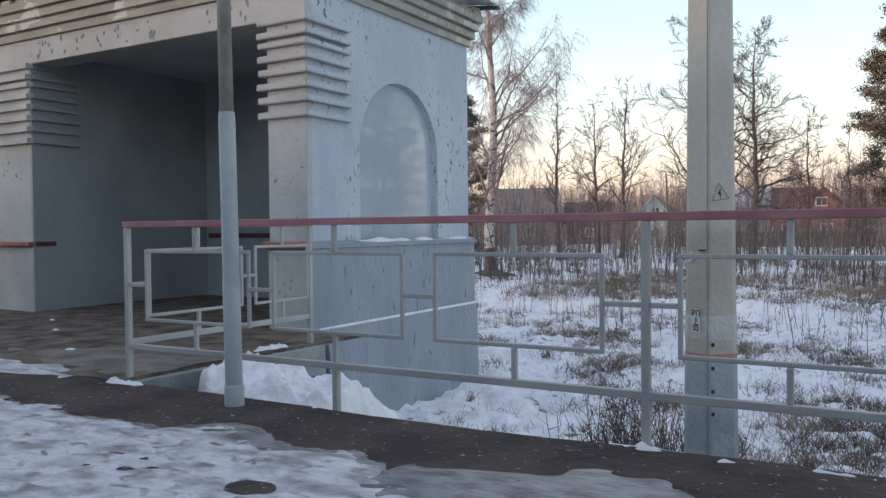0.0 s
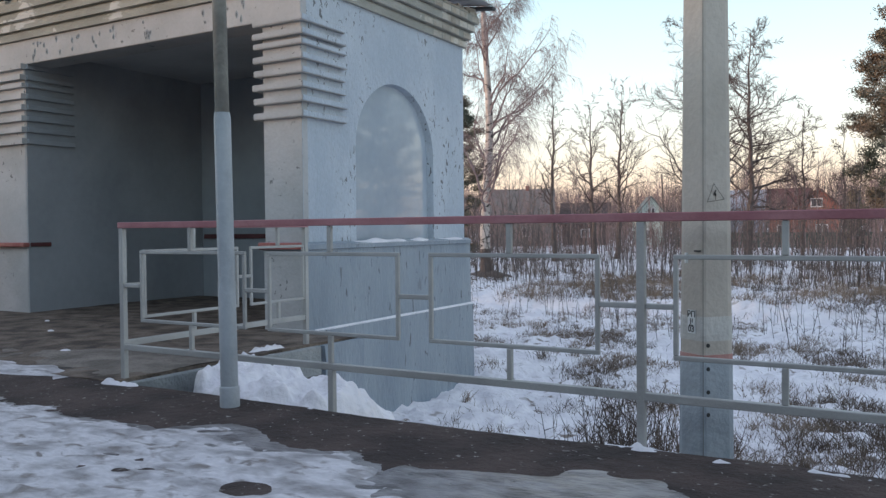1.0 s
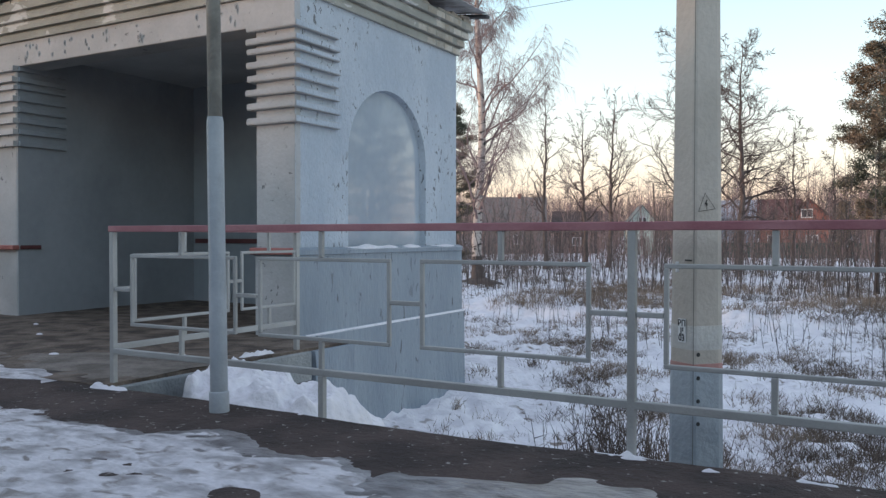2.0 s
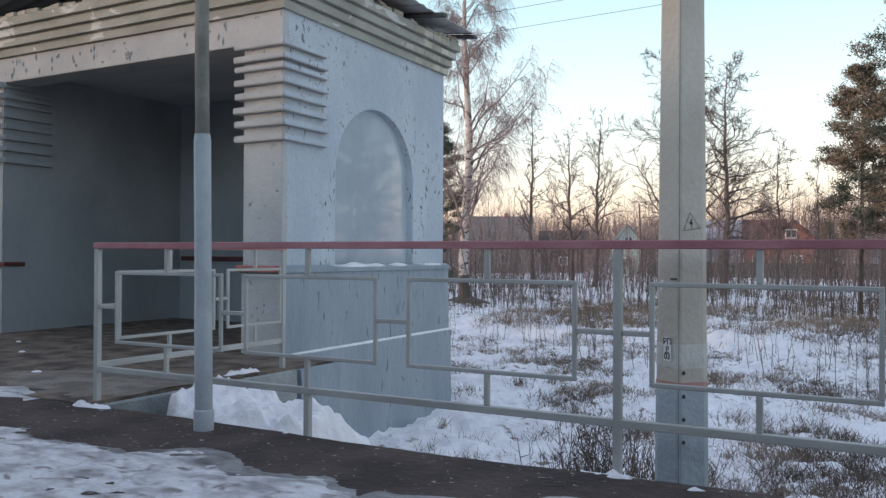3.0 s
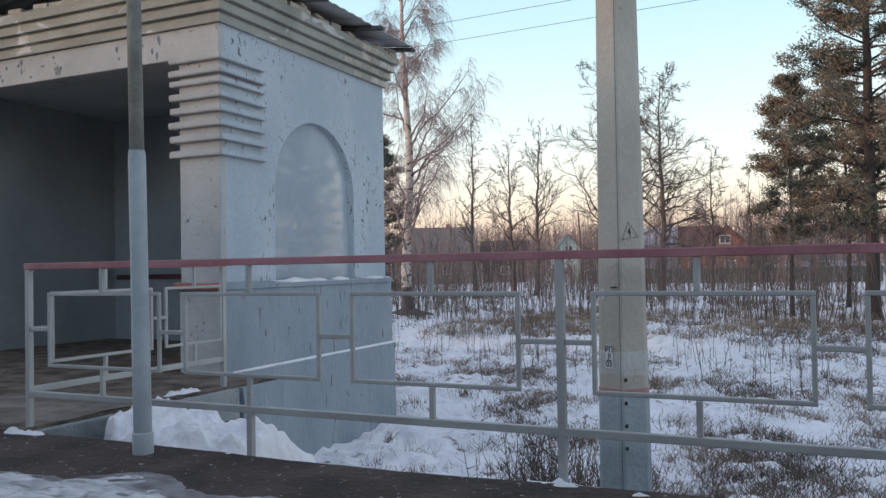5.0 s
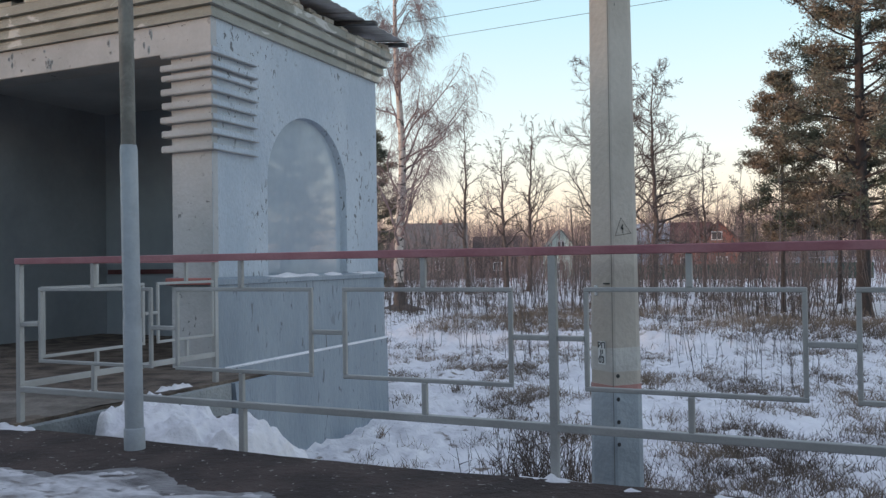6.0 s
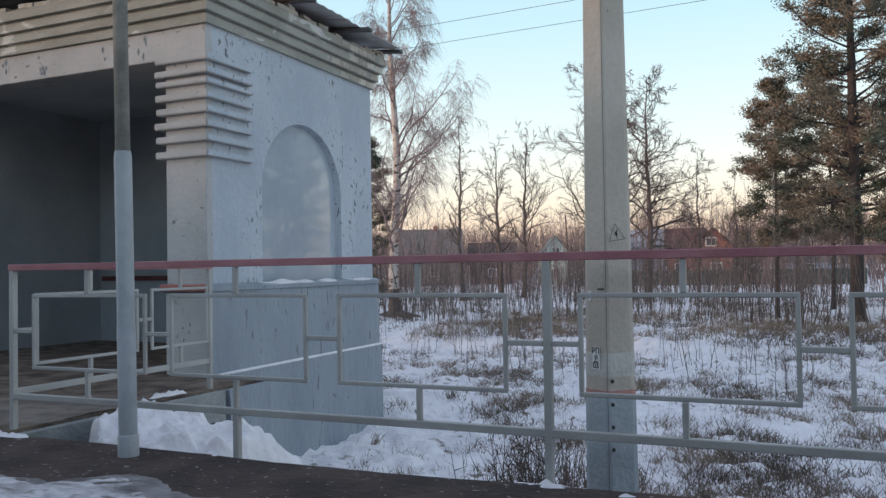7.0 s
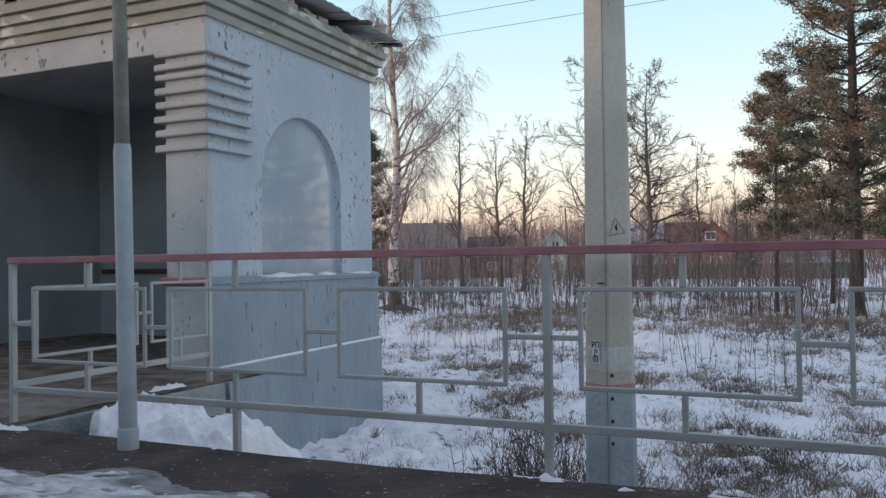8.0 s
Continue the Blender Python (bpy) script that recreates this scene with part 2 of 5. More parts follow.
def prism(bm, outline, axis, a, b):
    """A polygon (u, v) drawn out along an axis from a to b."""
    def at(u, v, w):
        return {"x": (w, u, v), "y": (u, w, v), "z": (u, v, w)}[axis]
    v0 = [bm.verts.new(at(u, v, a)) for u, v in outline]
    v1 = [bm.verts.new(at(u, v, b)) for u, v in outline]
    n = len(outline)
    for i in range(n):
        bm.faces.new((v0[i], v0[(i + 1) % n], v1[(i + 1) % n], v1[i]))
    bm.faces.new(v0[::-1])
    bm.faces.new(v1)
    bmesh.ops.recalc_face_normals(bm, faces=bm.faces)
    return bm


def lathe(bm, profile, n=20, at=(0, 0)):
    """Rings of (radius, z) joined to a tube with closed ends."""
    rings = [[bm.verts.new((at[0] + r * math.cos(2 * math.pi * i / n), at[1] + r * math.sin(2 * math.pi * i / n), z)) for i in range(n)] for r, z in profile]
    for p, q in zip(rings, rings[1:]):
        for i in range(n):
            bm.faces.new((p[i], p[(i + 1) % n], q[(i + 1) % n], q[i]))
    for ring, turn in ((rings[0], -1), (rings[-1], 1)):
        bm.faces.new([bm.verts.new(v.co) for v in ring[::turn]])
    return bm


def smooth(ob):
    ob.data.shade_smooth()
    return ob


def nz(x, y, s=1.0, o=0.0):
    return noise.noise((x * s + o, y * s - o, o * 0.7))


def ease(v):
    v = min(1.0, max(0.0, v))
    return v * v * (3 - 2 * v)


# ---------------------------------------------------------------- ground and platform
LOW = -1.15


def edge_y(x):
    """The back edge of the platform, a little uneven."""
    return 4.40 + 0.045 * ease((x + 2.2) / 1.4) - 0.05 * math.exp(-((x + 2.9) / 0.7) ** 2) + 0.02 * nz(x, 0, 1.3, 3) + 0.006 * nz(x, 0, 9, 5)


def bank_z(x, y):
    """Height of the shovelled snow heaped between the platform, the apron and the end wall."""
    if not (-5.8 < x < -0.5 and 4.0 < y < 9.0):
        return 0.0
    start = -4.95 - 0.72 * ease((y - 4.35) / 0.8) + 0.12 * nz(y, 0, 3.5, 15)
    h = (1.0 + 0.09 * ease((y - 4.5) / 0.6) + 0.05 * ease((y - 4.75) / 0.6) * (1 - ease((x + 5.0) / 0.8))) * ease((x - start) / 0.3)
    along = 1 - 0.97 * ease((x + 4.08) / 0.72)
    foot = 5.2 + 0.3 * (1 - ease((x + 5.5) / 0.9))
    return max(0.0, h * along * (1 - ease((y - foot) / 1.9)))


def ground_z(x, y):
    z = LOW + 0.10 * nz(x, y, 0.13, 1) + 0.05 * nz(x, y, 0.7, 2)
    if 3 < y < 42 and -32 < x < 14:
        z += 0.10 * nz(x, y, 1.1, 4) + 0.15 * abs(nz(x, y, 2.4, 6)) + 0.08 * nz(x, y, 4.6, 7) + 0.07 * abs(nz(x, y, 7.5, 9))
    z += 0.34 * ease((y - 21.5 - 1.2 * nz(x, 0, 0.25, 8)) / 1.2) * (1 - ease((y - 24) / 14))
    b = bank_z(x, y)
    if -7.5 < x < -2 and 4 < y < 12.5:
        z -= 0.15 * ease((-2.0 - x) / 1.2) * ease((12.5 - y) / 1.5)
    if b > 0:
        z += b * 0.90 + 0.15 * b
    if -7 < x < 2 and 4 < y < 9:
        z += 0.2 * ease(1 - (y - 4.4) / 1.3) * (0.5 + 0.8 * nz(x, y, 0.8, 21)) * ease(1 - b)
    return z


def spread(fine0, fine1, step, limit, grow=1.16):
    """Coordinates: even between fine0 and fine1, then ever wider to +-limit."""
    mid = list(np.arange(fine0, fine1, step))
    up, s, v = [], step, mid[-1]
    while v < limit:
        s *= grow
        v += s
        up.append(v)
    down, s, v = [], step, mid[0]
    while v > -limit:
        s *= grow
        v -= s
        down.append(v)
    return down[::-1] + mid + up


def grid(xs, ys, height):
    verts = [(x, y, height(x, y)) for y in ys for x in xs]
    n = len(xs)
    faces = [(j * n + i, j * n + i + 1, (j + 1) * n + i + 1, (j + 1) * n + i) for j in range(len(ys) - 1) for i in range(n - 1)]
    return verts, faces


gv, gf = grid(spread(-17, 4.0, 0.075, 2500, 1.10), spread(4.3, 24, 0.075, 2500, 1.10), ground_z)
ground = tagged(raw("ground", gv, gf, M_GROUND, smooth=True), "snow-covered field with dead grass showing through", "ground", kind="structure")


def heap_z(x, y):
    b = bank_z(x, y)
    if y < edge_y(x) + 0.012:
        return -0.6
    lumps = 0.025 * nz(x, y, 2.6, 11) + 0.035 * abs(nz(x, y, 5.5, 12)) + 0.04 * nz(x, y, 10, 13) + 0.032 * nz(x, y, 17, 14) + 0.012 * nz(x, y, 31, 16)
    return ground_z(x, y) + (0.10 * b + lumps * ease(b * 1.6) if b > 0.06 else -0.05) - 0.03 * (1 - ease(b * 3))


hv, hf = grid([-5.76 + 0.021 * i for i in range(181)], [4.33 + 0.021 * i for i in range(191)], heap_z)
tagged(raw("snow_heap", hv, hf, M_SNOW, smooth=True), "heap of lumpy shovelled snow beside the platform", "snow", kind="stuff")


def asphalt_z(x, y):
    return 0.008 * nz(x, y, 0.8, 31) + 0.003 * nz(x, y, 5, 32)


def slab_mesh(name, xs, rows, top, bottom, material, label):
    """A slab: rows gives, for each x, the y of its cross lines; the rim is closed down to bottom."""
    verts, faces = [], []
    m = len(rows(xs[0]))
    for x in xs:
        for y in rows(x):
            verts.append((x, y, top(x, y)))
    n = len(xs)
    for i in range(n - 1):
        for j in range(m - 1):
            faces.append((i * m + j, (i + 1) * m + j, (i + 1) * m + j + 1, i * m + j + 1))
    rim = [i * m for i in range(n)] + [(n - 1) * m + j for j in range(1, m)] + [i * m + m - 1 for i in range(n - 2, -1, -1)] + [j for j in range(m - 2, 0, -1)]
    base = len(verts)
    for k in rim:
        verts.append((verts[k][0], verts[k][1], bottom))
    for a in range(len(rim)):
        b = (a + 1) % len(rim)
        faces.append((rim[b], rim[a], base + a, base + b))
    return tagged(raw(name, verts, faces, material), label, "platform", kind="structure")


PX = sorted(set([round(v, 3) for v in np.arange(-60, -8, 1.0)] + [round(v, 3) for v in np.arange(-8, 2.5, 0.07)] + [round(v, 3) for v in np.arange(2.5, 60, 1.0)]))
slab_mesh("platform", PX, lambda x: [0.95 + (edge_y(x) - 0.95) * k / 40 for k in range(41)], asphalt_z, LOW - 0.3, M_ASPH, "dark damp asphalt railway platform with patches of ice")


def apron_z(x, y):
    return 0.004 + 0.012 * nz(x, y, 0.9, 41) + 0.006 * nz(x, y, 4, 42)


AX = sorted(set([round(v, 3) for v in np.arange(-40, -10, 1.0)] + [round(v, 3) for v in np.arange(-10, -5.62, 0.1)]))
slab_mesh("platform_apron", AX, lambda x: [edge_y(x) + (7.66 - edge_y(x)) * k / 40 for k in range(41)], apron_z, LOW - 0.3, M_CONC, "worn brown concrete apron before the pavilion")


slab_mesh("pavilion_floor", [-16.0 + 0.2 * i for i in range(47)], lambda x: [7.66 + 0.17 * k for k in range(21)], apron_z, LOW - 0.3, M_CONC, "dirty brown concrete floor of the pavilion")


def ice_patch(name, xs, ys, mask, thick, label, material=None, base=None):
    """A thin sheet whose rim sinks under the asphalt where the mask falls below nought."""
    floor_z = base or asphalt_z
    verts, faces = grid(xs, ys, lambda x, y: floor_z(x, y) + thick * max(-0.4, min(1.0, mask(x, y))))
    keep = [f for f in faces if max(verts[k][2] - floor_z(verts[k][0], verts[k][1]) for k in f) > -0.3 * thick]
    used = sorted({k for f in keep for k in f})
    idx = {k: i for i, k in enumerate(used)}
    return tagged(raw(name, [verts[k] for k in used], [tuple(idx[k] for k in f) for f in keep], material or M_ICE, smooth=True), label, "snow", kind="stuff")


def main_ice(x, y):
    rim = 3.46 + 0.10 * nz(x, 0, 1.6, 51) + 0.20 * math.exp(-((x + 3.75) / 0.28) ** 2) + 0.16 * math.exp(-((x + 2.75) / 0.25) ** 2) - 0.18 * math.exp(-((x + 2.25) / 0.25) ** 2) - 1.5 * ease((x + 2.3) / 2.2)
    m = (rim - y) / 0.13 + 0.8 * nz(x * 0.6, y, 2.6, 52) + 0.7 * nz(x * 0.6, y, 6.5, 53) + 0.6 * nz(x * 0.7, y, 13, 58) + 0.4 * nz(x, y, 27, 67)
    return min(m, 2.2 * (math.hypot((x + 2.80) / 0.14, (y - 2.87) / 0.11) - 1.0 - 0.5 * nz(x, y, 7, 68)), 0.95 + 0.8 * nz(x * 0.6, y, 1.6, 56) + 0.9 * nz(x * 0.6, y, 5.0, 59) + 0.8 * nz(x * 0.7, y, 13, 60))


def side_ice(x, y):
    rim = 3.80 - 0.22 * abs(x + 1.4) ** 1.3 + 0.05 * nz(x, 0, 3, 54) - 1.6 * ease((x + 0.9) / 1.2)
    return (rim - y) / 0.14 + 0.8 * nz(x * 0.6, y, 3.1, 55) + 0.6 * nz(x * 0.6, y, 8, 66) if x > -2.4 else -1


ice_patch("ice_sheet", list(np.arange(-11, 0.6, 0.032)), list(np.arange(1.0, 3.95, 0.028)), main_ice, 0.016, "trodden dirty ice over the platform asphalt")
ice_patch("ice_crust", list(np.arange(-2.4, 1.6, 0.045)), list(np.arange(1.0, 4.0, 0.04)), side_ice, 0.012, "thin grey ice crust on the asphalt", M_THIN)
ice_patch("thin_ice", list(np.arange(-8, -1.7, 0.04)), list(np.arange(2.9, 4.0, 0.035)), lambda x, y: main_ice(x, y - 0.10) + 0.5 * nz(x, y, 4, 75) + 1.5 * math.exp(-((x + 3.55) / 0.42) ** 2 - ((y - 3.62) / 0.16) ** 2) - 0.5, 0.006, "thin grey ice along the rim of the trodden snow", M_THIN)
ice_patch("snow_remnant", list(np.arange(-8.6, -6.2, 0.05)), list(np.arange(3.9, 5.0, 0.04)), lambda x, y: 1 - math.hypot((x + 7.3) / 0.95, (y - 4.42) / 0.22) + 0.6 * nz(x, y, 3, 57), 0.02, "thin snow remnant on the apron", base=apron_z)
ice_patch("concrete_patch", list(np.arange(-8.6, -5.68, 0.05)), list(np.arange(4.5, 6.3, 0.045)), lambda x, y: 1.1 - math.hypot((x + 6.6) / 1.25, (y - 5.25) / 0.55) + 0.7 * nz(x, y, 1.7, 73) + 0.4 * nz(x, y, 6, 74), 0.012, "paler broken concrete patch on the apron", M_PATCH, apron_z)


def snow_clump(at, rx, ry, h, seed, label):
    xs = [at[0] + rx * (i / 28 * 2.4 - 1.2) for i in range(29)]
    ys = [at[1] + ry * (j / 28 * 2.4 - 1.2) for j in range(29)]
    v, f = grid(xs, ys, lambda x, y: at[2] - 0.03 + (h + 0.03) * max(0.0, ease(1.05 - math.hypot((x - at[0]) / rx, (y - at[1]) / ry) + 0.5 * nz(x, y, 11, seed)) * (0.7 + 0.7 * nz(x, y, 17, seed + 1))))
    return tagged(raw("snow_clump", v, f, M_SNOW, smooth=True), label, "snow", group="snow at the fence foot")


snow_clump((-5.62, 4.36, 0.0), 0.30, 0.10, 0.05, 61, "small heap of snow at the fence corner post")
snow_clump((-1.42, 4.43, 0.0), 0.19, 0.10, 0.035, 62, "small heap of snow round a fence post")
snow_clump((-3.62, 4.37, 0.0), 0.09, 0.05, 0.02, 63, "small heap of snow at a fence leg")
snow_clump((-0.95, 4.37, 0.0), 0.26, 0.08, 0.018, 64, "strip of snow along the platform edge")
snow_clump((-0.45, 4.39, 0.0), 0.36, 0.035, 0.022, 65, "strip of snow along the platform edge")

# ---------------------------------------------------------------- station pavilion
KX, KY = -6.447, 7.637          # front corner of the end wall
BY = 11.47                      # back of the end wall
LX = -11.77                     # inner edge of the far pier
pav = thing("station_pavilion", "open-fronted pale blue plaster platform pavilion with peeling paint", "building")


def end_wall():
    """End wall with a round-headed niche sunk into it."""
    bm = bmesh.new()
    cy, r, spring, z0, z1 = 9.615, 0.945, 2.245, 1.05, 4.06
    n = 28
    arch = [(cy - r, z0)] + [(cy - r * math.cos(math.pi * i / n), spring + r * math.sin(math.pi * i / n)) for i in range(n + 1)] + [(cy + r, z0)]
    X = KX
    av = [bm.verts.new((X, u, v)) for u, v in arch]
    ai = [bm.verts.new((X - 0.095, cy + (u - cy) * 0.975, v - 0.012)) for u, v in arch]
    # faces round the niche: strips up to the head and to the sides
    top = [bm.verts.new((X, u, z1)) for u, v in arch]
    for i in range(1, len(arch) - 2):
        bm.faces.new((av[i], av[i + 1], top[i + 1], top[i]))
    for i in range(len(arch) - 1):
        bm.faces.new((av[i], ai[i], ai[i + 1], av[i + 1]))
    bl, br = bm.verts.new((X, KY, z0)), bm.verts.new((X, BY, z0))
    tl, tr = bm.verts.new((X, KY, z1)), bm.verts.new((X, BY, z1))
    bm.faces.new((bl, av[0], av[1], top[1], tl))
    bm.faces.new((av[-1], br, tr, top[-2], av[-2]))
    # body behind
    box(bm, X - 0.45, X - 0.10, KY + 0.02, BY, z0, z1)
    for a, b, c, d in (((X, BY, z0), (X - 0.1, BY, z0), (X - 0.1, BY, z1), (X, BY, z1)), ((X, KY, z1), (X, BY, z1), (X - 0.1, BY, z1), (X - 0.1, KY, z1))):
        bm.faces.new([bm.verts.new(p) for p in (a, b, c, d)])
    bmesh.ops.remove_doubles(bm, verts=bm.verts, dist=0.0005)
    bmesh.ops.recalc_face_normals(bm, faces=bm.faces)
    ob = part("end_wall", bm, M_WALL, pav)
    bm = bmesh.new()
    vs = [bm.verts.new((X - 0.094, cy + (u - cy) * 0.98, v - 0.008)) for u, v in arch]
    bm.faces.new(vs)
    part("niche_panel", bm, M_NICHE, ob, "smooth blue round-headed blind niche")
    return ob


wall_end = end_wall()


def moulding(name, profile, material, y_end, label="", x_left=-16.0, parent=pav):
    """A moulding of (out, z) carried along the front and round the corner on to the end wall."""
    bm = bmesh.new()
    rows = []
    for o, z in profile:
        rows.append([bm.verts.new(p) for p in ((x_left, KY - o, z), (KX + o, KY - o, z), (KX + o, y_end, z))])
    for p, q in zip(rows, rows[1:]):
        for i in range(2):
            bm.faces.new((p[i], p[i + 1], q[i + 1], q[i]))
    bm.faces.new([r[2] for r in rows])
    bm.faces.new([r[0] for r in rows][::-1])
    bmesh.ops.recalc_face_normals(bm, faces=bm.faces)
    return part(name, bm, material, parent, label)


# piers with white fronts
bm = boxed(-7.05, KX - 0.102, KY, KY + 0.45, -0.02, 3.70, bev=0.012)
part("pier", bm, M_WHITE, pav, "whitewashed corner pier")
bm = boxed(-7.05, KX + 0.001, KY - 0.001, KY + 0.10, 1.05, 4.06, bev=0.008)
part("pier_corner", bm, M_WHITE, pav, "chipped whitewashed corner of the pier")
part("pier", boxed(-16.0, LX - 0.012, KY, KY + 0.45, -0.02, 3.70, bev=0.012), M_WHITE, pav, "whitewashed pier")
# beam over the opening
part("lintel", boxed(-16.0, KX - 0.11, KY + 0.004, KY + 0.40, 3.70, 4.06, bev=0.01), M_WHITE, pav, "chipped whitewashed beam over the opening")

# pits knocked out of the plaster of the beam, with a raised rim
random.seed(29)
for k in range(34):
    x = random.uniform(-11.6, -9.0) if k < 27 else random.uniform(-9.0, -6.7)
    z = random.uniform(3.76, 4.0)
    rw, rh = random.uniform(0.006, 0.013), random.uniform(0.008, 0.026)
    bm = bmesh.new()
    rim = [bm.verts.new((x + rw * (1 + 0.3 * random.random()) * math.cos(a), KY + 0.0035, z + rh * (1 + 0.3 * random.random()) * math.sin(a))) for a in [i * math.pi / 4 for i in range(8)]]
    lip = [bm.verts.new(v.co + Vector(((v.co.x - x) * 0.5, -0.007, (v.co.z - z) * 0.5 + 0.004))) for v in rim]
    out_rim = [bm.verts.new(v.co + Vector(((v.co.x - x) * 1.0, 0.0005, (v.co.z - z) * 1.0))) for v in rim]
    for i in range(8):
        j = (i + 1) % 8
        bm.faces.new((rim[i], lip[i], lip[j], rim[j]))
        bm.faces.new((lip[i], out_rim[i], out_rim[j], lip[j]))
    rimmed = part("chipped_rim", bm, M_WHITE, pav, "raised chipped plaster round a pit")
    bm = bmesh.new()
    bm.faces.new([bm.verts.new(v.co + Vector((0, -0.0008, 0))) for v in rimmed.data.vertices[:8]])
    part("pit", bm, M_PITS, rimmed, "dark pit in the plaster")

# banding of the piers: eight projecting courses, unevenly laid (foot, height, how far out)
BANDS = [(2.520, 0.080, 0.075), (2.696, 0.078, 0.078), (2.862, 0.077, 0.076), (3.028, 0.078, 0.074), (3.190, 0.078, 0.078), (3.362, 0.066, 0.066), (3.472, 0.074, 0.088), (3.632, 0.078, 0.074)]
for k, (z, tall, out) in enumerate(BANDS):
    jig = 0.014 * math.sin(k * 2.3)
    back = 8.42 + 0.018 * math.sin(k * 1.7)
    bm = bmesh.new()
    prof = [(KX + out, KY - out), (KX + out, back), (KX + 0.002, back), (KX + 0.002, KY - 0.002), (-7.05, KY - 0.002), (-7.05, KY + 0.35), (-7.07 - out + jig, KY + 0.35), (-7.07 - out + jig, KY - out)]
    prism(bm, prof, "z", z, z + tall)
    bmesh.ops.bevel(bm, geom=bm.edges[:], offset=0.010, segments=2, affect="EDGES")
    # hand-laid plaster: the faces wave a little
    for v in bm.verts:
        v.co.z += 0.006 * nz(v.co.x * 2 + v.co.y, k, 2.3, 33)
    part("band", bm, M_WHITE, pav, "projecting plaster band")
    part("band_face", boxed(KX + out - 0.0005, KX + out + 0.004, KY - out + 0.008, back - 0.005, z + 0.008, z + tall - 0.008), M_WALL, pav, "blue paint on the end of the band")
    bm = bmesh.new()
    prof = [(-16.0, KY - out), (LX + 0.02, KY - out), (LX + 0.02, KY + 0.01), (LX - 0.012, KY + 0.01), (LX - 0.012, KY - 0.002), (-16.0, KY - 0.002)]
    prism(bm, prof, "z", z, z + tall)
    part("band", bm, M_WHITE, pav, "projecting plaster band")
    part("band", boxed(LX, LX + 0.05, KY + 0.012, 8.42, z + 0.004, z + tall - 0.004, bev=0.006), M_INNER, pav, "slate painted band inside the opening")

# ledge with the red stripe, and plinth
moulding("ledge", [(0.004, 0.955), (0.070, 0.97), (0.075, 1.03), (0.004, 1.055)], M_PLINTH, BY + 0.08, "projecting grey ledge", x_left=-7.06)
part("stripe", boxed(-7.09, KX + 0.03, KY - 0.092, KY + 0.02, 0.972, 1.052, bev=0.012), M_REDST, pav, "red painted stripe on the pier")
part("stripe", boxed(-16.0, LX + 0.02, KY - 0.092, KY + 0.02, 0.985, 1.052, bev=0.012), M_REDST, pav, "red painted stripe on the pier")
part("stripe", boxed(LX + 0.002, LX + 0.03, KY + 0.03, 8.0, 0.99, 1.05, bev=0.01), M_REDIN, pav, "dark red stripe inside the opening")
bm = bmesh.new()
prism(bm, [(KX + 0.035, 0.985), (KX + 0.045, 0.03), (KX + 0.085, 0.0), (KX + 0.10, LOW - 0.4), (KX - 0.4, LOW - 0.4), (KX - 0.4, 0.985)], "y", KY + 0.005, BY + 0.12)
part("plinth", bm, M_PLINTH, pav, "grey-blue painted plinth wall")
part("pier_foot", boxed(-7.06, KX + 0.034, KY - 0.012, KY + 0.004, -0.02, 0.955, bev=0.004), M_WHITE, pav, "whitewashed foot of the pier")

# cornice: four stepped courses
STEP = 0.128
for k in range(4):
    o = 0.045 + 0.05 * k
    z = 4.06 + STEP * k
    moulding("cornice_course", [(0.0, z), (o, z + 0.001), (o + 0.004, z + STEP - 0.028), (o - 0.02, z + STEP - 0.012), (o - 0.02, z + STEP), (0.0, z + STEP)], M_CORN, BY + o, "olive-grey stepped brick course")

# crack running down the plinth by the slab
bm = bmesh.new()
line = [(7.90, 0.0), (7.925, -0.06), (7.89, -0.13), (7.93, -0.2), (7.915, -0.27), (7.95, -0.36)]
quads = [[bm.verts.new((KX + 0.105, y + s * 0.009, z)) for s in (-1, 1)] for y, z in line]
for a, b in zip(quads, quads[1:]):
    bm.faces.new((a[0], a[1], b[1], b[0]))
part("crack", bm, M_BLACK, pav, "dark crack in the plinth")

# bricks laid bare at the back end of the cornice
bare_me = bpy.data.meshes.new("brick")
bm = boxed(-0.006, 0.006, -0.118, 0.118, 0, 0.088, bev=0.004)
bm.to_mesh(bare_me)
bm.free()
bare_me.materials.append(M_BRICK)
random.seed(17)
for k in range(4):
    y = BY + 0.045 + 0.05 * k - 0.125
    for i in range(3 + (k + 1) % 3 + k // 2):
        ob = new("brick", bare_me)
        ob.parent = pav
        ob.matrix_basis = pose(KX + 0.045 + 0.05 * k + 0.004 + random.uniform(-0.002, 0.004), y - (0.125 if k % 2 and i else 0) - 0.25 * i, 4.064 + STEP * k)

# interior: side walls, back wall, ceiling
# walls and ceiling use the paints lightened for the haze
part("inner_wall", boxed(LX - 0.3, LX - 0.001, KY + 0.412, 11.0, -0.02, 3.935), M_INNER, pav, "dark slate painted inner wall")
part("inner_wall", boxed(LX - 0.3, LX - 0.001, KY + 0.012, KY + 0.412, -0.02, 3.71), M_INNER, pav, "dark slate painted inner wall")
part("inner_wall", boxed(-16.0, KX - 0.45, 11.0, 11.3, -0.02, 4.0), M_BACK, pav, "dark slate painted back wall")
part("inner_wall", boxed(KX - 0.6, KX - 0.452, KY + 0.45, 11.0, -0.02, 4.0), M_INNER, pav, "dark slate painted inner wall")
part("soffit", boxed(-16.0, KX - 0.11, KY + 0.41, 11.3, 3.93, 4.06), M_CEIL, pav, "dark painted ceiling of the pavilion")
part("stripe", boxed(-11.7, -7.1, 10.965, 10.997, 1.06, 1.14), M_REDIN, pav, "dark red stripe on the back wall")

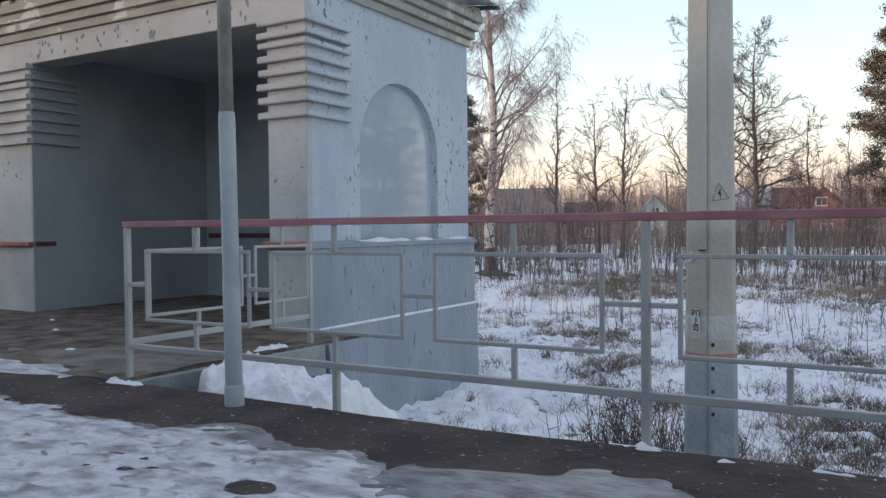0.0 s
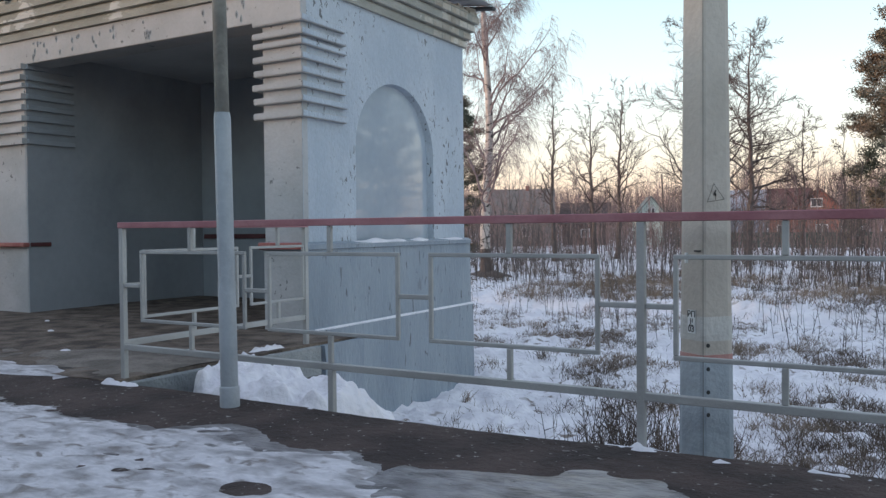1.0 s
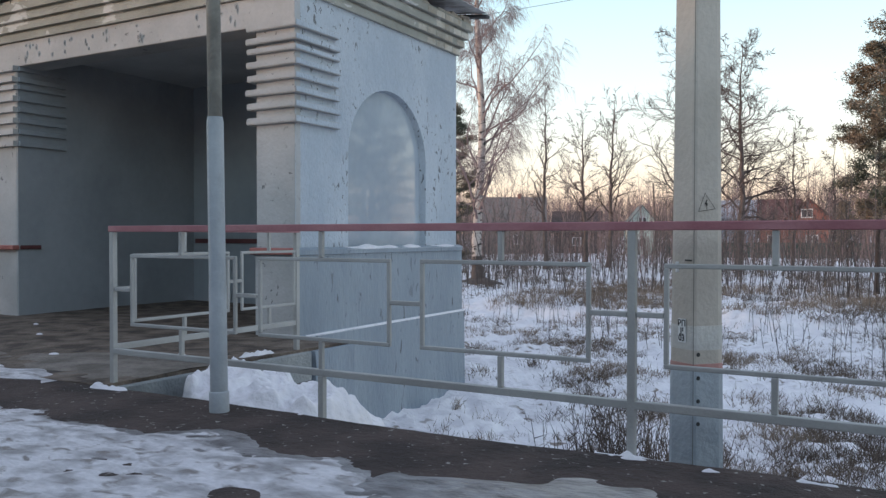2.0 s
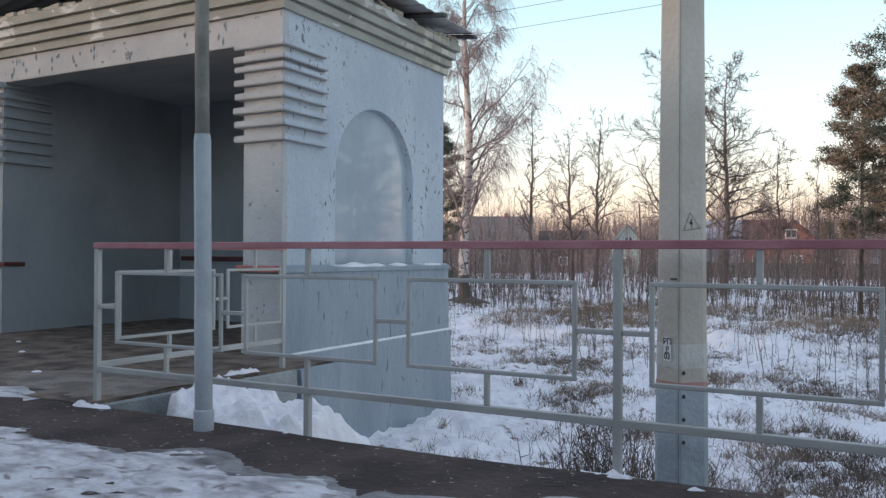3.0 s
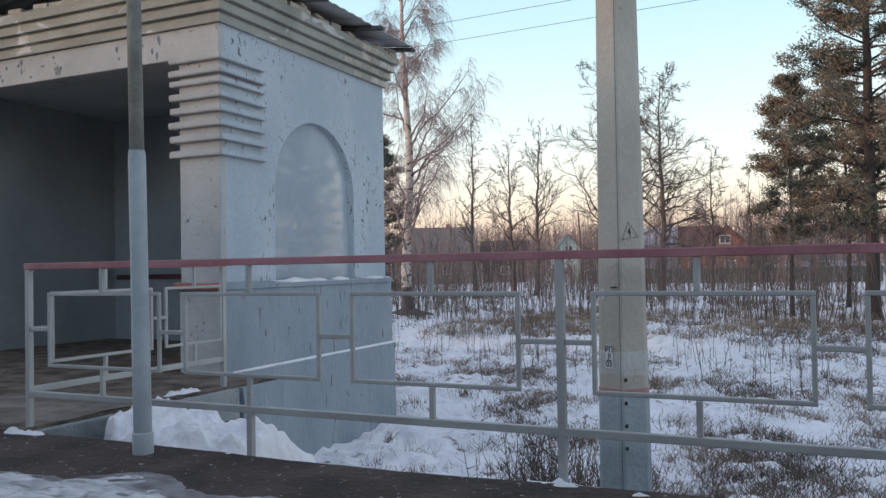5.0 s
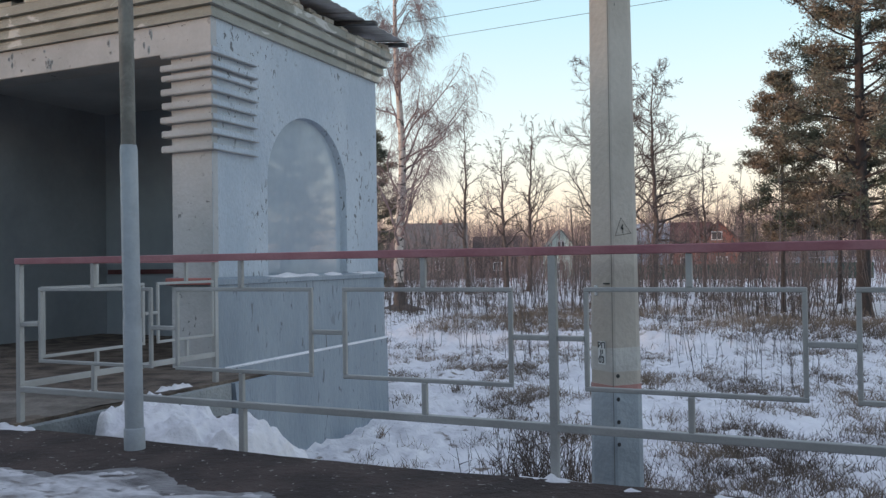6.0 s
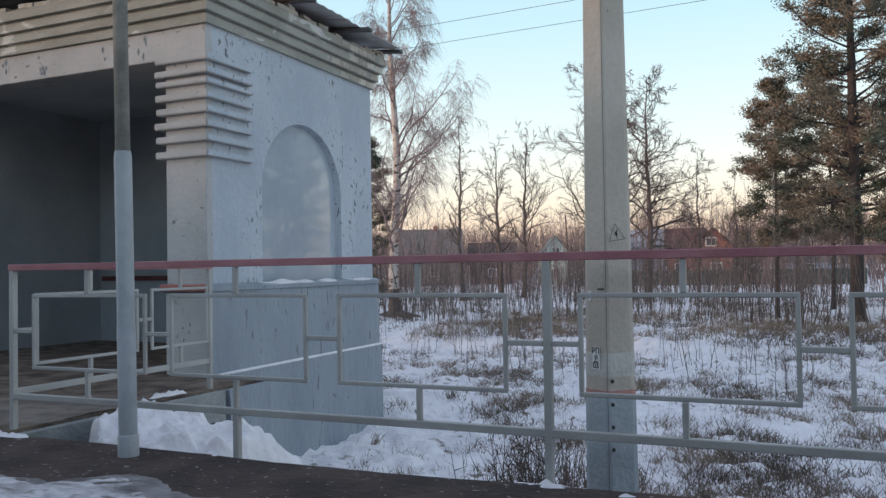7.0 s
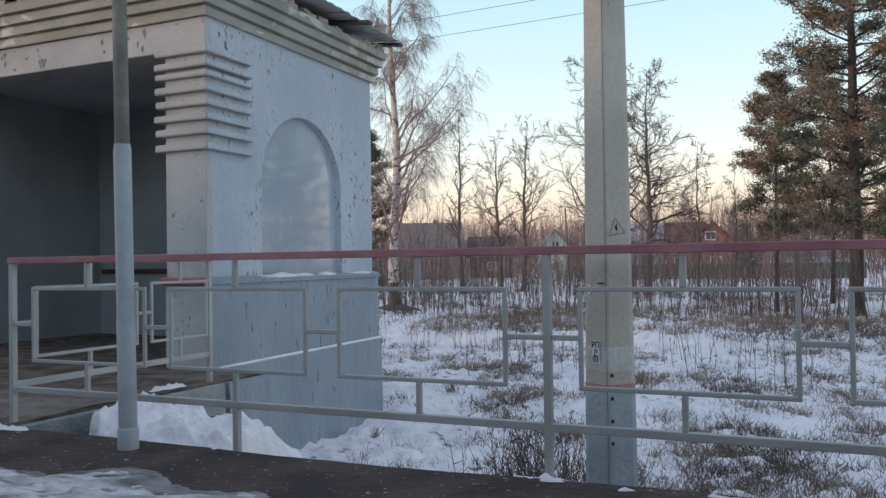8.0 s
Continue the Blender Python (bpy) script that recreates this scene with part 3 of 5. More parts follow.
# roof: corrugated sheets on planks
TOP = 4.06 + 4 * STEP
roof = new("roof")
roof.parent = pav
roof["label"] = "grey corrugated sheet roof on dark planks"


def corrugated(bm, x0, x1, y0, y1, z0, z1, amp=0.007, pitch=0.21):
    n = int((y1 - y0) / pitch * 4)
    for s, dz in ((1, 0.0),):
        a = [bm.verts.new((x0, y0 + (y1 - y0) * i / n, z0 + amp * math.sin(i * math.pi / 2))) for i in range(n + 1)]
        b = [bm.verts.new((x1, y0 + (y1 - y0) * i / n, z1 + amp * math.sin(i * math.pi / 2))) for i in range(n + 1)]
        a2 = [bm.verts.new(v.co + Vector((0, 0, -0.008))) for v in a]
        b2 = [bm.verts.new(v.co + Vector((0, 0, -0.008))) for v in b]
        for i in range(n):
            bm.faces.new((a[i], b[i], b[i + 1], a[i + 1]))
            bm.faces.new((a2[i + 1], b2[i + 1], b2[i], a2[i]))
            bm.faces.new((b[i], b2[i], b2[i + 1], b[i + 1]))
            bm.faces.new((a2[i], a[i], a[i + 1], a2[i + 1]))
        for q in ((a[0], a2[0], b2[0], b[0]), (b[n], b2[n], a2[n], a[n])):
            bm.faces.new(q)


for y0, y1, lift in ((7.15, 8.7, 0.0), (8.6, 10.2, 0.012), (10.1, 11.72, 0.0)):
    bm = bmesh.new()
    corrugated(bm, -9.9, KX + 0.42, y0, y1, TOP + 0.62 + lift, TOP + 0.17 + lift)
    part("sheet", bm, M_ROOF, roof)
    bm = bmesh.new()
    corrugated(bm, -9.9, -13.4, y0, y1, TOP + 0.62 + lift, TOP + 0.17 + lift)
    part("sheet", bm, M_ROOF, roof)
for end_x, y in ((-5.93, 7.70), (-5.95, 9.15), (-5.97, 10.66), (-6.16, 12.0)):
    bm = bmesh.new()
    box(bm, 0.0, 1.35, -0.06, 0.06, -0.026, 0.026, bev=0.006)
    for v in bm.verts:
        v.co.z += 0.010 * math.sin(v.co.x * 5.0 + y) * ease(v.co.x - 0.5)
    ob = part("plank", bm, M_PLANK, roof, "dark tarred plank end")
    ob.matrix_basis = pose(end_x - 1.34, y, TOP + 0.27, 0, 6.5, 0)
part("gable_fill", boxed(-15, KX - 0.12, 7.75, 11.4, TOP, TOP + 0.15), M_PLANK, roof, "dark boarding under the roof")

# broken top course: loose bricks
random.seed(11)
brick_me = bpy.data.meshes.new("brick")
bm = boxed(-0.06, 0.06, -0.115, 0.115, 0, 0.065, bev=0.008)
bm.to_mesh(brick_me)
bm.free()
brick_me.materials.append(M_BRICK)
y = KY - 0.15
while y < BY + 0.15:
    if random.random() < 0.78:
        ob = new("brick", brick_me)
        ob.parent = pav
        ob.matrix_basis = pose(KX + 0.10 + random.uniform(-0.05, 0.03), y, TOP, 0, 0, random.uniform(-9, 9))
        if random.random() < 0.4:
            ob = new("brick", brick_me)
            ob.parent = pav
            ob.matrix_basis = pose(KX + 0.05 + random.uniform(-0.05, 0.03), y, TOP + 0.066, 0, 0, random.uniform(-15, 15))
    y += 0.24
x = KX - 0.1
while x > -13:
    if random.random() < 0.75:
        ob = new("brick", brick_me)
        ob.parent = pav
        ob.matrix_basis = pose(x, KY - 0.10 + random.uniform(-0.03, 0.05), TOP, 0, 0, 90 + random.uniform(-9, 9))
    x -= 0.24

# snow lying on the ledges
bm = bmesh.new()
prev = None
for i in range(60):
    y = 8.55 + (BY - 8.5) * i / 59
    h = 0.004 + 0.03 * max(0, nz(y, 0, 2.6, 71) + 0.25) * ease(i / 12)
    ring = [bm.verts.new(p) for p in ((KX + 0.078, y, 1.024), (KX + 0.06, y, 1.03 + h), (KX + 0.004, y, 1.05 + h * 1.3))]
    if prev:
        for a in range(2):
            bm.faces.new((prev[a], prev[a + 1], ring[a + 1], ring[a]))
    prev = ring
tagged(part("snow_ridge", bm, M_SNOW), "thin ridge of snow lying on the wall ledge", "snow", kind="stuff")
bm = bmesh.new()
prev = None
for i in range(60):
    y = 7.74 + (BY + 0.1 - 7.74) * i / 59
    h = 0.003 + 0.004 * nz(y, 0, 2.5, 72) + 0.004 * ease((y - 8.0) / 1.5)
    ring = [bm.verts.new(p) for p in ((KX + 0.089, y, -0.005), (KX + 0.077, y, 0.005 + h), (KX + 0.060, y, 0.019 + h * 0.7))]
    if prev:
        for a in range(2):
            bm.faces.new((prev[a], prev[a + 1], ring[a + 1], ring[a]))
    prev = ring
tagged(part("snow_ridge", bm, M_SNOW), "thin line of snow on the plinth offset", "snow", kind="stuff")


# the end wall stands two degrees out of square with the front
def out_of_square(ob):
    for c in ob.children:
        if c.name.startswith("plank"):
            continue
        if c.matrix_basis == Matrix():
            for v in (c.data.vertices if c.data else ()):
                d = max(0.0, v.co.y - KY)
                v.co.x, v.co.y = v.co.x - 0.0365 * d, v.co.y * (1 + 0.00565 * d)
        else:
            d = max(0.0, c.location.y - KY)
            c.location.x, c.location.y = c.location.x - 0.0365 * d, c.location.y * (1 + 0.00565 * d)
        out_of_square(c)


pav_ridges = [o for o in bpy.data.objects if o.name.startswith("snow_ridge")]
out_of_square(pav)
for o in pav_ridges:
    for v in o.data.vertices:
        d = max(0.0, v.co.y - KY)
        v.co.x, v.co.y = v.co.x - 0.0365 * d, v.co.y * (1 + 0.00565 * d)


# ---------------------------------------------------------------- platform railing
FY = 4.542
RAIL_Z = 1.25
fence = thing("platform_railing", "grey steel platform railing with panels and a dull red top rail", "railing", at=(0, 0, 0))


def bar(name, p, q, w, d, material, parent, label=""):
    """A square tube along x, y or z between two points; w across, d up."""
    x0, x1 = sorted((p[0], q[0]))
    y0, y1 = sorted((p[1], q[1]))
    z0, z1 = sorted((p[2], q[2]))
    if x1 - x0 > 1e-6:
        b = (x0, x1, y0 - w / 2, y1 + w / 2, z0 - d / 2, z1 + d / 2)
    elif y1 - y0 > 1e-6:
        b = (x0 - w / 2, x1 + w / 2, y0, y1, z0 - d / 2, z1 + d / 2)
    else:
        b = (x0 - w / 2, x1 + w / 2, y0 - d / 2, y1 + d / 2, z0, z1)
    return part(name, boxed(*b, bev=0.004), material, parent, label)


def panel_frame(at, parent, along="x", width=1.135):
    """Rectangular inner frame, with its stubs to the rails, centred on at."""
    c, z0, z1 = at, 0.487, 1.033
    h = width / 2

    def P(u, z):
        return (c[0] + u, c[1], z) if along == "x" else (c[0], c[1] + u, z)
    t = 0.026
    bar("frame_bar", P(-h, z1), P(h, z1), t, t, M_STEEL, parent)
    bar("frame_bar", P(-h, z0), P(h, z0), t, t, M_STEEL, parent)
    bar("frame_bar", P(-h + t / 2, z0 + t / 2), P(-h + t / 2, z1 - t / 2), t, t, M_STEEL, parent)
    bar("frame_bar", P(h - t / 2, z0 + t / 2), P(h - t / 2, z1 - t / 2), t, t, M_STEEL, parent)
    bar("stub", P(0, z1 + t / 2), P(0, RAIL_Z - 0.025), 0.033, 0.033, M_STEEL, parent)
    bar("stub", P(0, 0.285), P(0, z0 - t / 2), 0.033, 0.033, M_STEEL, parent)


POSTS = [-5.735, -1.435, 2.865]
X_END = 7.2
bar("top_rail", (POSTS[0] - 0.03, FY, RAIL_Z), (X_END, FY, RAIL_Z), 0.055, 0.048, M_RAIL, fence, "dull red painted top rail")
bar("bottom_rail", (POSTS[0], FY, 0.262), (X_END, FY, 0.262), 0.045, 0.045, M_STEEL, fence)
for x in (-5.735, -1.435, 2.865, 7.165):
    bar("post", (x, FY, -0.35), (x, FY, RAIL_Z - 0.025), 0.046, 0.046, M_STEEL, fence)
    part("bracket", boxed(x - 0.03, x + 0.03, FY - 0.14, FY - 0.026, -0.22, -0.16), M_STEEL, fence)
for x in (-3.60, 0.72, 5.0):
    bar("leg", (x, FY, -0.35), (x, FY, 0.239), 0.045, 0.045, M_STEEL, fence)
    part("bracket", boxed(x - 0.03, x + 0.03, FY - 0.14, FY - 0.026, -0.22, -0.16), M_STEEL, fence)
centres = [-4.955, -3.605, -2.243, -0.690, 0.66, 2.02, 3.61, 4.96, 6.3]
for x in centres:
    panel_frame((x, FY, 0), fence)
for a, b in zip(centres, centres[1:]):
    p = [v for v in (-1.435, 2.865) if a < v < b]
    if p:
        bar("link", (a + 0.5675, FY, 0.762), (p[0] - 0.026, FY, 0.762), 0.03, 0.03, M_STEEL, fence)
        bar("link", (p[0] + 0.026, FY, 0.762), (b - 0.5675, FY, 0.762), 0.03, 0.03, M_STEEL, fence)
    else:
        bar("link", (a + 0.5675, FY, 0.762), (b - 0.5675, FY, 0.762), 0.03, 0.03, M_STEEL, fence)
bar("link", (-5.709, FY, 0.762), (-4.955 - 0.5675, FY, 0.762), 0.03, 0.03, M_STEEL, fence)

# return railing to the pavilion corner
RX = -5.752
ret = thing("return_railing", "grey steel return railing between the platform railing and the pavilion pier", "railing")
bar("top_rail", (RX, FY + 0.03, RAIL_Z), (RX, 6.86, RAIL_Z), 0.050, 0.046, M_RAIL, ret, "dull red painted top rail")
bar("bottom_rail", (RX, FY + 0.028, 0.288), (RX, 6.80, 0.288), 0.045, 0.05, M_STEEL, ret)
panel_frame((RX, 5.305, 0), ret, "y", 1.10)
panel_frame((RX, 6.41, 0), ret, "y", 0.79)
bar("link", (RX, 5.855, 0.762), (RX, 6.015, 0.762), 0.03, 0.03, M_STEEL, ret)
bar("link", (RX, FY + 0.026, 0.762), (RX, 4.755, 0.762), 0.03, 0.03, M_STEEL, ret)
bar("post", (RX, 6.83, -0.02), (RX, 6.83, RAIL_Z - 0.024), 0.05, 0.05, M_STEEL, ret)
tagged(part("slab_edge", boxed(-5.660, -5.600, 4.5, 6.90, -0.32, -0.012, bev=0.012), M_SLAB), "grey concrete slab along the apron's side", "slab", kind="structure")
# painted cheek beside the pavilion, cracked away from the slab
bm = bmesh.new()
prism(bm, [(6.925, -1.3), (6.95, -0.72), (6.93, -0.45), (6.965, -0.22), (6.94, -0.018), (7.632, -0.018), (7.632, -1.3)], "x", -5.660, -5.592)
tagged(part("painted_cheek", bm, M_PLINTH), "grey-blue painted cheek beside the apron, cracked at its edge", "wall", kind="structure")


# ---------------------------------------------------------------- poles
lamp = thing("lamp_post", "grey painted steel pipe lamp post standing on the platform", "lamp post", at=(-4.19, 4.17, 0))
lamp.rotation_euler = (0, radians(-0.9), 0)
smooth(part("base_sleeve", lathe(bmesh.new(), [(0.067, -0.02), (0.067, 0.13), (0.064, 0.135), (0.059, 0.14)], 24), M_POLEP, lamp))
smooth(part("lower_tube", lathe(bmesh.new(), [(0.059, 0.13), (0.059, 0.85), (0.0565, 0.86), (0.0565, 1.96), (0.052, 2.00)], 24), M_POLEP, lamp))
smooth(part("upper_tube", lathe(bmesh.new(), [(0.047, 1.96), (0.047, 6.5), (0.01, 6.52)], 24), M_POLER, lamp, "bare weathered upper tube"))


def concrete_pole():
    root = thing("concrete_pole", "weathered concrete utility pole with grey painted foot and red ring", "utility pole", at=(-1.162, 4.87, 0))

    def section(z, grow=0.0):
        w = 0.1259 - 0.0087 * min(z, 4.0) - 0.003 * max(0.0, z - 4.0) + grow
        pts = []
        a0 = math.radians(-83)
        corners = [(1.29, a0), (1.30, a0 + math.radians(84)), (1.20, a0 + math.radians(180)), (1.30, a0 - math.radians(84))]
        cs = [Vector((w * r * math.cos(a), w * r * math.sin(a))) for r, a in corners]
        for i in range(4):
            p, c, n = cs[i - 1], cs[i], cs[(i + 1) % 4]
            k = 0.10 if i == 0 else 0.22
            a, b = c.lerp(p, k), c.lerp(n, k)
            pts += [a, c * 0.5 + (a + b) * 0.25, b]
        return pts

    def stack(name, zs, material, grow=0.0, label=""):
        bm = bmesh.new()
        rings = [[bm.verts.new((*p, z)) for p in section(z, grow)] for z in zs]
        n = len(rings[0])
        for p, q in zip(rings, rings[1:]):
            for i in range(n):
                bm.faces.new((p[i], p[(i + 1) % n], q[(i + 1) % n], q[i]))
        bm.faces.new(rings[0][::-1])
        bm.faces.new(rings[-1])
        return part(name, bm, material, root, label)
    stack("shaft", [LOW - 0.3, 0.0, 2.0, 4.0, 8.6], M_PCON)
    stack("painted_foot", [LOW - 0.25, 0.0, 0.447], M_PPAINT, 0.0025, "grey painted pole foot")
    stack("red_ring", [0.447, 0.483], M_PRING, 0.0027, "faded red ring")
    stack("lime_band", [0.56, 0.695], M_PBAND, 0.0025, "pale lime band")
    return root, section


pole, pole_section = concrete_pole()


def face_pose(side, z, along, out=0.004):
    """Pose on a face beside the near edge: side 0 is the face on the edge's left, 1 on its right; x along it, z up."""
    s = pole_section(z)
    p, q = (Vector((*s[0], 0)), Vector((*s[-1], 0))) if side == 0 else (Vector((*s[2], 0)), Vector((*s[3], 0)))
    # left face runs away from the edge, so is measured backwards
    a, b = (q, p) if side == 0 else (p, q)
    d = (b - a).normalized()
    nrm = Vector((d.y, -d.x, 0))
    o = a.lerp(b, along) + nrm * out
    m = Matrix(((d.x, -nrm.x, 0, o.x), (d.y, -nrm.y, 0, o.y), (0, 0, 1, z), (0, 0, 0, 1)))
    return m


def sign_triangle():
    bm = bmesh.new()
    r0, r1 = 0.066, 0.061
    o = [Vector((r0 * math.sin(a), 0, r0 * math.cos(a))) for a in (0, 2.094, 4.189)]
    i = [v * (r1 / r0) for v in o]
    ov, iv = [bm.verts.new(v) for v in o], [bm.verts.new(v) for v in i]
    for k in range(3):
        bm.faces.new((ov[k], ov[(k + 1) % 3], iv[(k + 1) % 3], iv[k]))
    for q in (((0.004, 0.026), (0.012, 0.026), (-0.002, 0.002), (-0.012, 0.002)), ((-0.004, 0.008), (0.010, 0.008), (0.002, -0.006), (-0.002, -0.006)), ((0.004, 0.004), (0.009, 0.004), (-0.001, -0.028), (-0.003, -0.026))):
        bm.faces.new([bm.verts.new((x, 0, z)) for x, z in q])
    bmesh.ops.solidify(bm, geom=bm.faces[:], thickness=0.001)
    return bm


sg = part("warning_triangle", sign_triangle(), M_BLACK, pole, "stencilled high-voltage warning triangle")
sg.matrix_basis = face_pose(1, 1.37, 0.42) @ pose(0, 0, 0, 0, -8, 0)

lb = part("number_label", boxed(-0.030, 0.030, -0.003, 0.001, -0.066, 0.066), M_LABEL, pole, "white painted label")
lb.matrix_basis = face_pose(0, 0.664, 0.55, 0.006)


def letters(text, z, size):
    cu = bpy.data.curves.new("label_mark", "FONT")
    cu.body, cu.size, cu.align_x, cu.align_y, cu.extrude, cu.offset = text, size, "CENTER", "CENTER", 0.0006, 0.0008
    cu.materials.append(M_BLACK)
    ob = new("label_mark", cu)
    ob.parent = lb
    ob.matrix_basis = pose(0, -0.0045, z, 90, 0, 0)
    return ob


letters("\u0420\u041f", 0.041, 0.048)
letters("03", -0.042, 0.050)
part("label_mark", boxed(-0.008, -0.002, -0.0050, -0.0032, -0.016, 0.018), M_BLACK, lb)
part("label_mark", boxed(0.006, 0.012, -0.0050, -0.0032, -0.004, 0.018), M_BLACK, lb)
part("label_mark", boxed(-0.018, 0.016, -0.0050, -0.0032, -0.022, -0.018), M_BLACK, lb)
for z in (0.537, 0.406, 0.278, 0.152):
    ob = part("bolt_hole", lathe(bmesh.new(), [(0.012, 0.0), (0.012, 0.002), (0.009, 0.003)], 12), M_BLACK, pole, "dark bolt hole")
    ob.matrix_basis = face_pose(1, z, 0.07, 0.002) @ pose(0, 0, 0, 90, 0, 0)

# seam along the pole's near edge, and small fittings
bm = bmesh.new()
rows = []
for z in (-1.0, 2.0, 5.0, 8.5):
    c = Vector((*pole_section(z, 0.0032)[1], 0))
    d = Vector((-c.y, c.x, 0)).normalized() * 0.0016
    rows.append([bm.verts.new(c + s * d + Vector((0, 0, z))) for s in (-1, 1)])
for a, b in zip(rows, rows[1:]):
    bm.faces.new((a[0], a[1], b[1], b[0]))
part("seam", bm, M_POLER, pole, "dark casting seam")
ob = part("hook", boxed(-0.008, 0.008, -0.014, 0.004, -0.03, 0.03, bev=0.003), M_LABEL, pole, "small pale hook")
ob.matrix_basis = face_pose(0, 1.02, 0.22, 0.002)
ob = part("staple", boxed(-0.024, 0.024, -0.006, 0.002, -0.004, 0.004), M_BLACK, pole, "dark steel staple")
ob.matrix_basis = face_pose(0, 1.06, 0.86, 0.003)


# ---------------------------------------------------------------- trees
class Wood:
    """Collects tapered tubes and single blades into one mesh."""

    def __init__(self):
        self.v, self.f = [], []

    def tube(self, pts, rads, n):
        base = len(self.v)
        m = len(pts)
        for i in range(m):
            d = (pts[min(i + 1, m - 1)] - pts[max(i - 1, 0)])
            d = d.normalized() if d.length > 1e-9 else Vector((0, 0, 1))
            a = d.cross(Vector((0.31, 0.95, 0.08))).normalized()
            b = d.cross(a)
            for k in range(n):
                c, s = math.cos(2 * math.pi * k / n), math.sin(2 * math.pi * k / n)
                self.v.append(tuple(pts[i] + (a * c + b * s) * rads[i]))
        for i in range(m - 1):
            for k in range(n):
                p, q = base + i * n + k, base + i * n + (k + 1) % n
                self.f.append((p, q, q + n, p + n))

    def blade(self, p, q, w):
        d = q - p
        s = d.cross(Vector((random.uniform(-1, 1), random.uniform(-1, 1), random.uniform(-0.3, 0.3))))
        s = s.normalized() * w if s.length > 1e-9 else Vector((w, 0, 0))
        b = len(self.v)
        self.v += [tuple(p - s), tuple(p + s), tuple(q)]
        self.f.append((b, b + 1, b + 2))

    def make(self, name, material, parent, smooth_it=False):
        return raw(name, self.v, self.f, material, parent, smooth_it)


def grow(start, way, length, r, steps, wander, lift):
    """A bending line from start: lift bends it up (+) or down (-) step by step."""
    pts, d = [start.copy()], way.normalized()
    for i in range(steps):
        d = (d + Vector((random.gauss(0, wander), random.gauss(0, wander), random.gauss(0, wander) + lift))).normalized()
        pts.append(pts[-1] + d * (length / steps))
    return pts, [max(0.004, r * (1 - 0.85 * i / steps)) for i in range(steps + 1)]


def side_way(d, angle):
    """A direction turned by angle away from d, at random round it."""
    a = d.orthogonal().normalized()
    a.rotate(Matrix.Rotation(random.uniform(0, 2 * math.pi), 3, d))
    return (d * math.cos(angle) + a * math.sin(angle)).normalized()


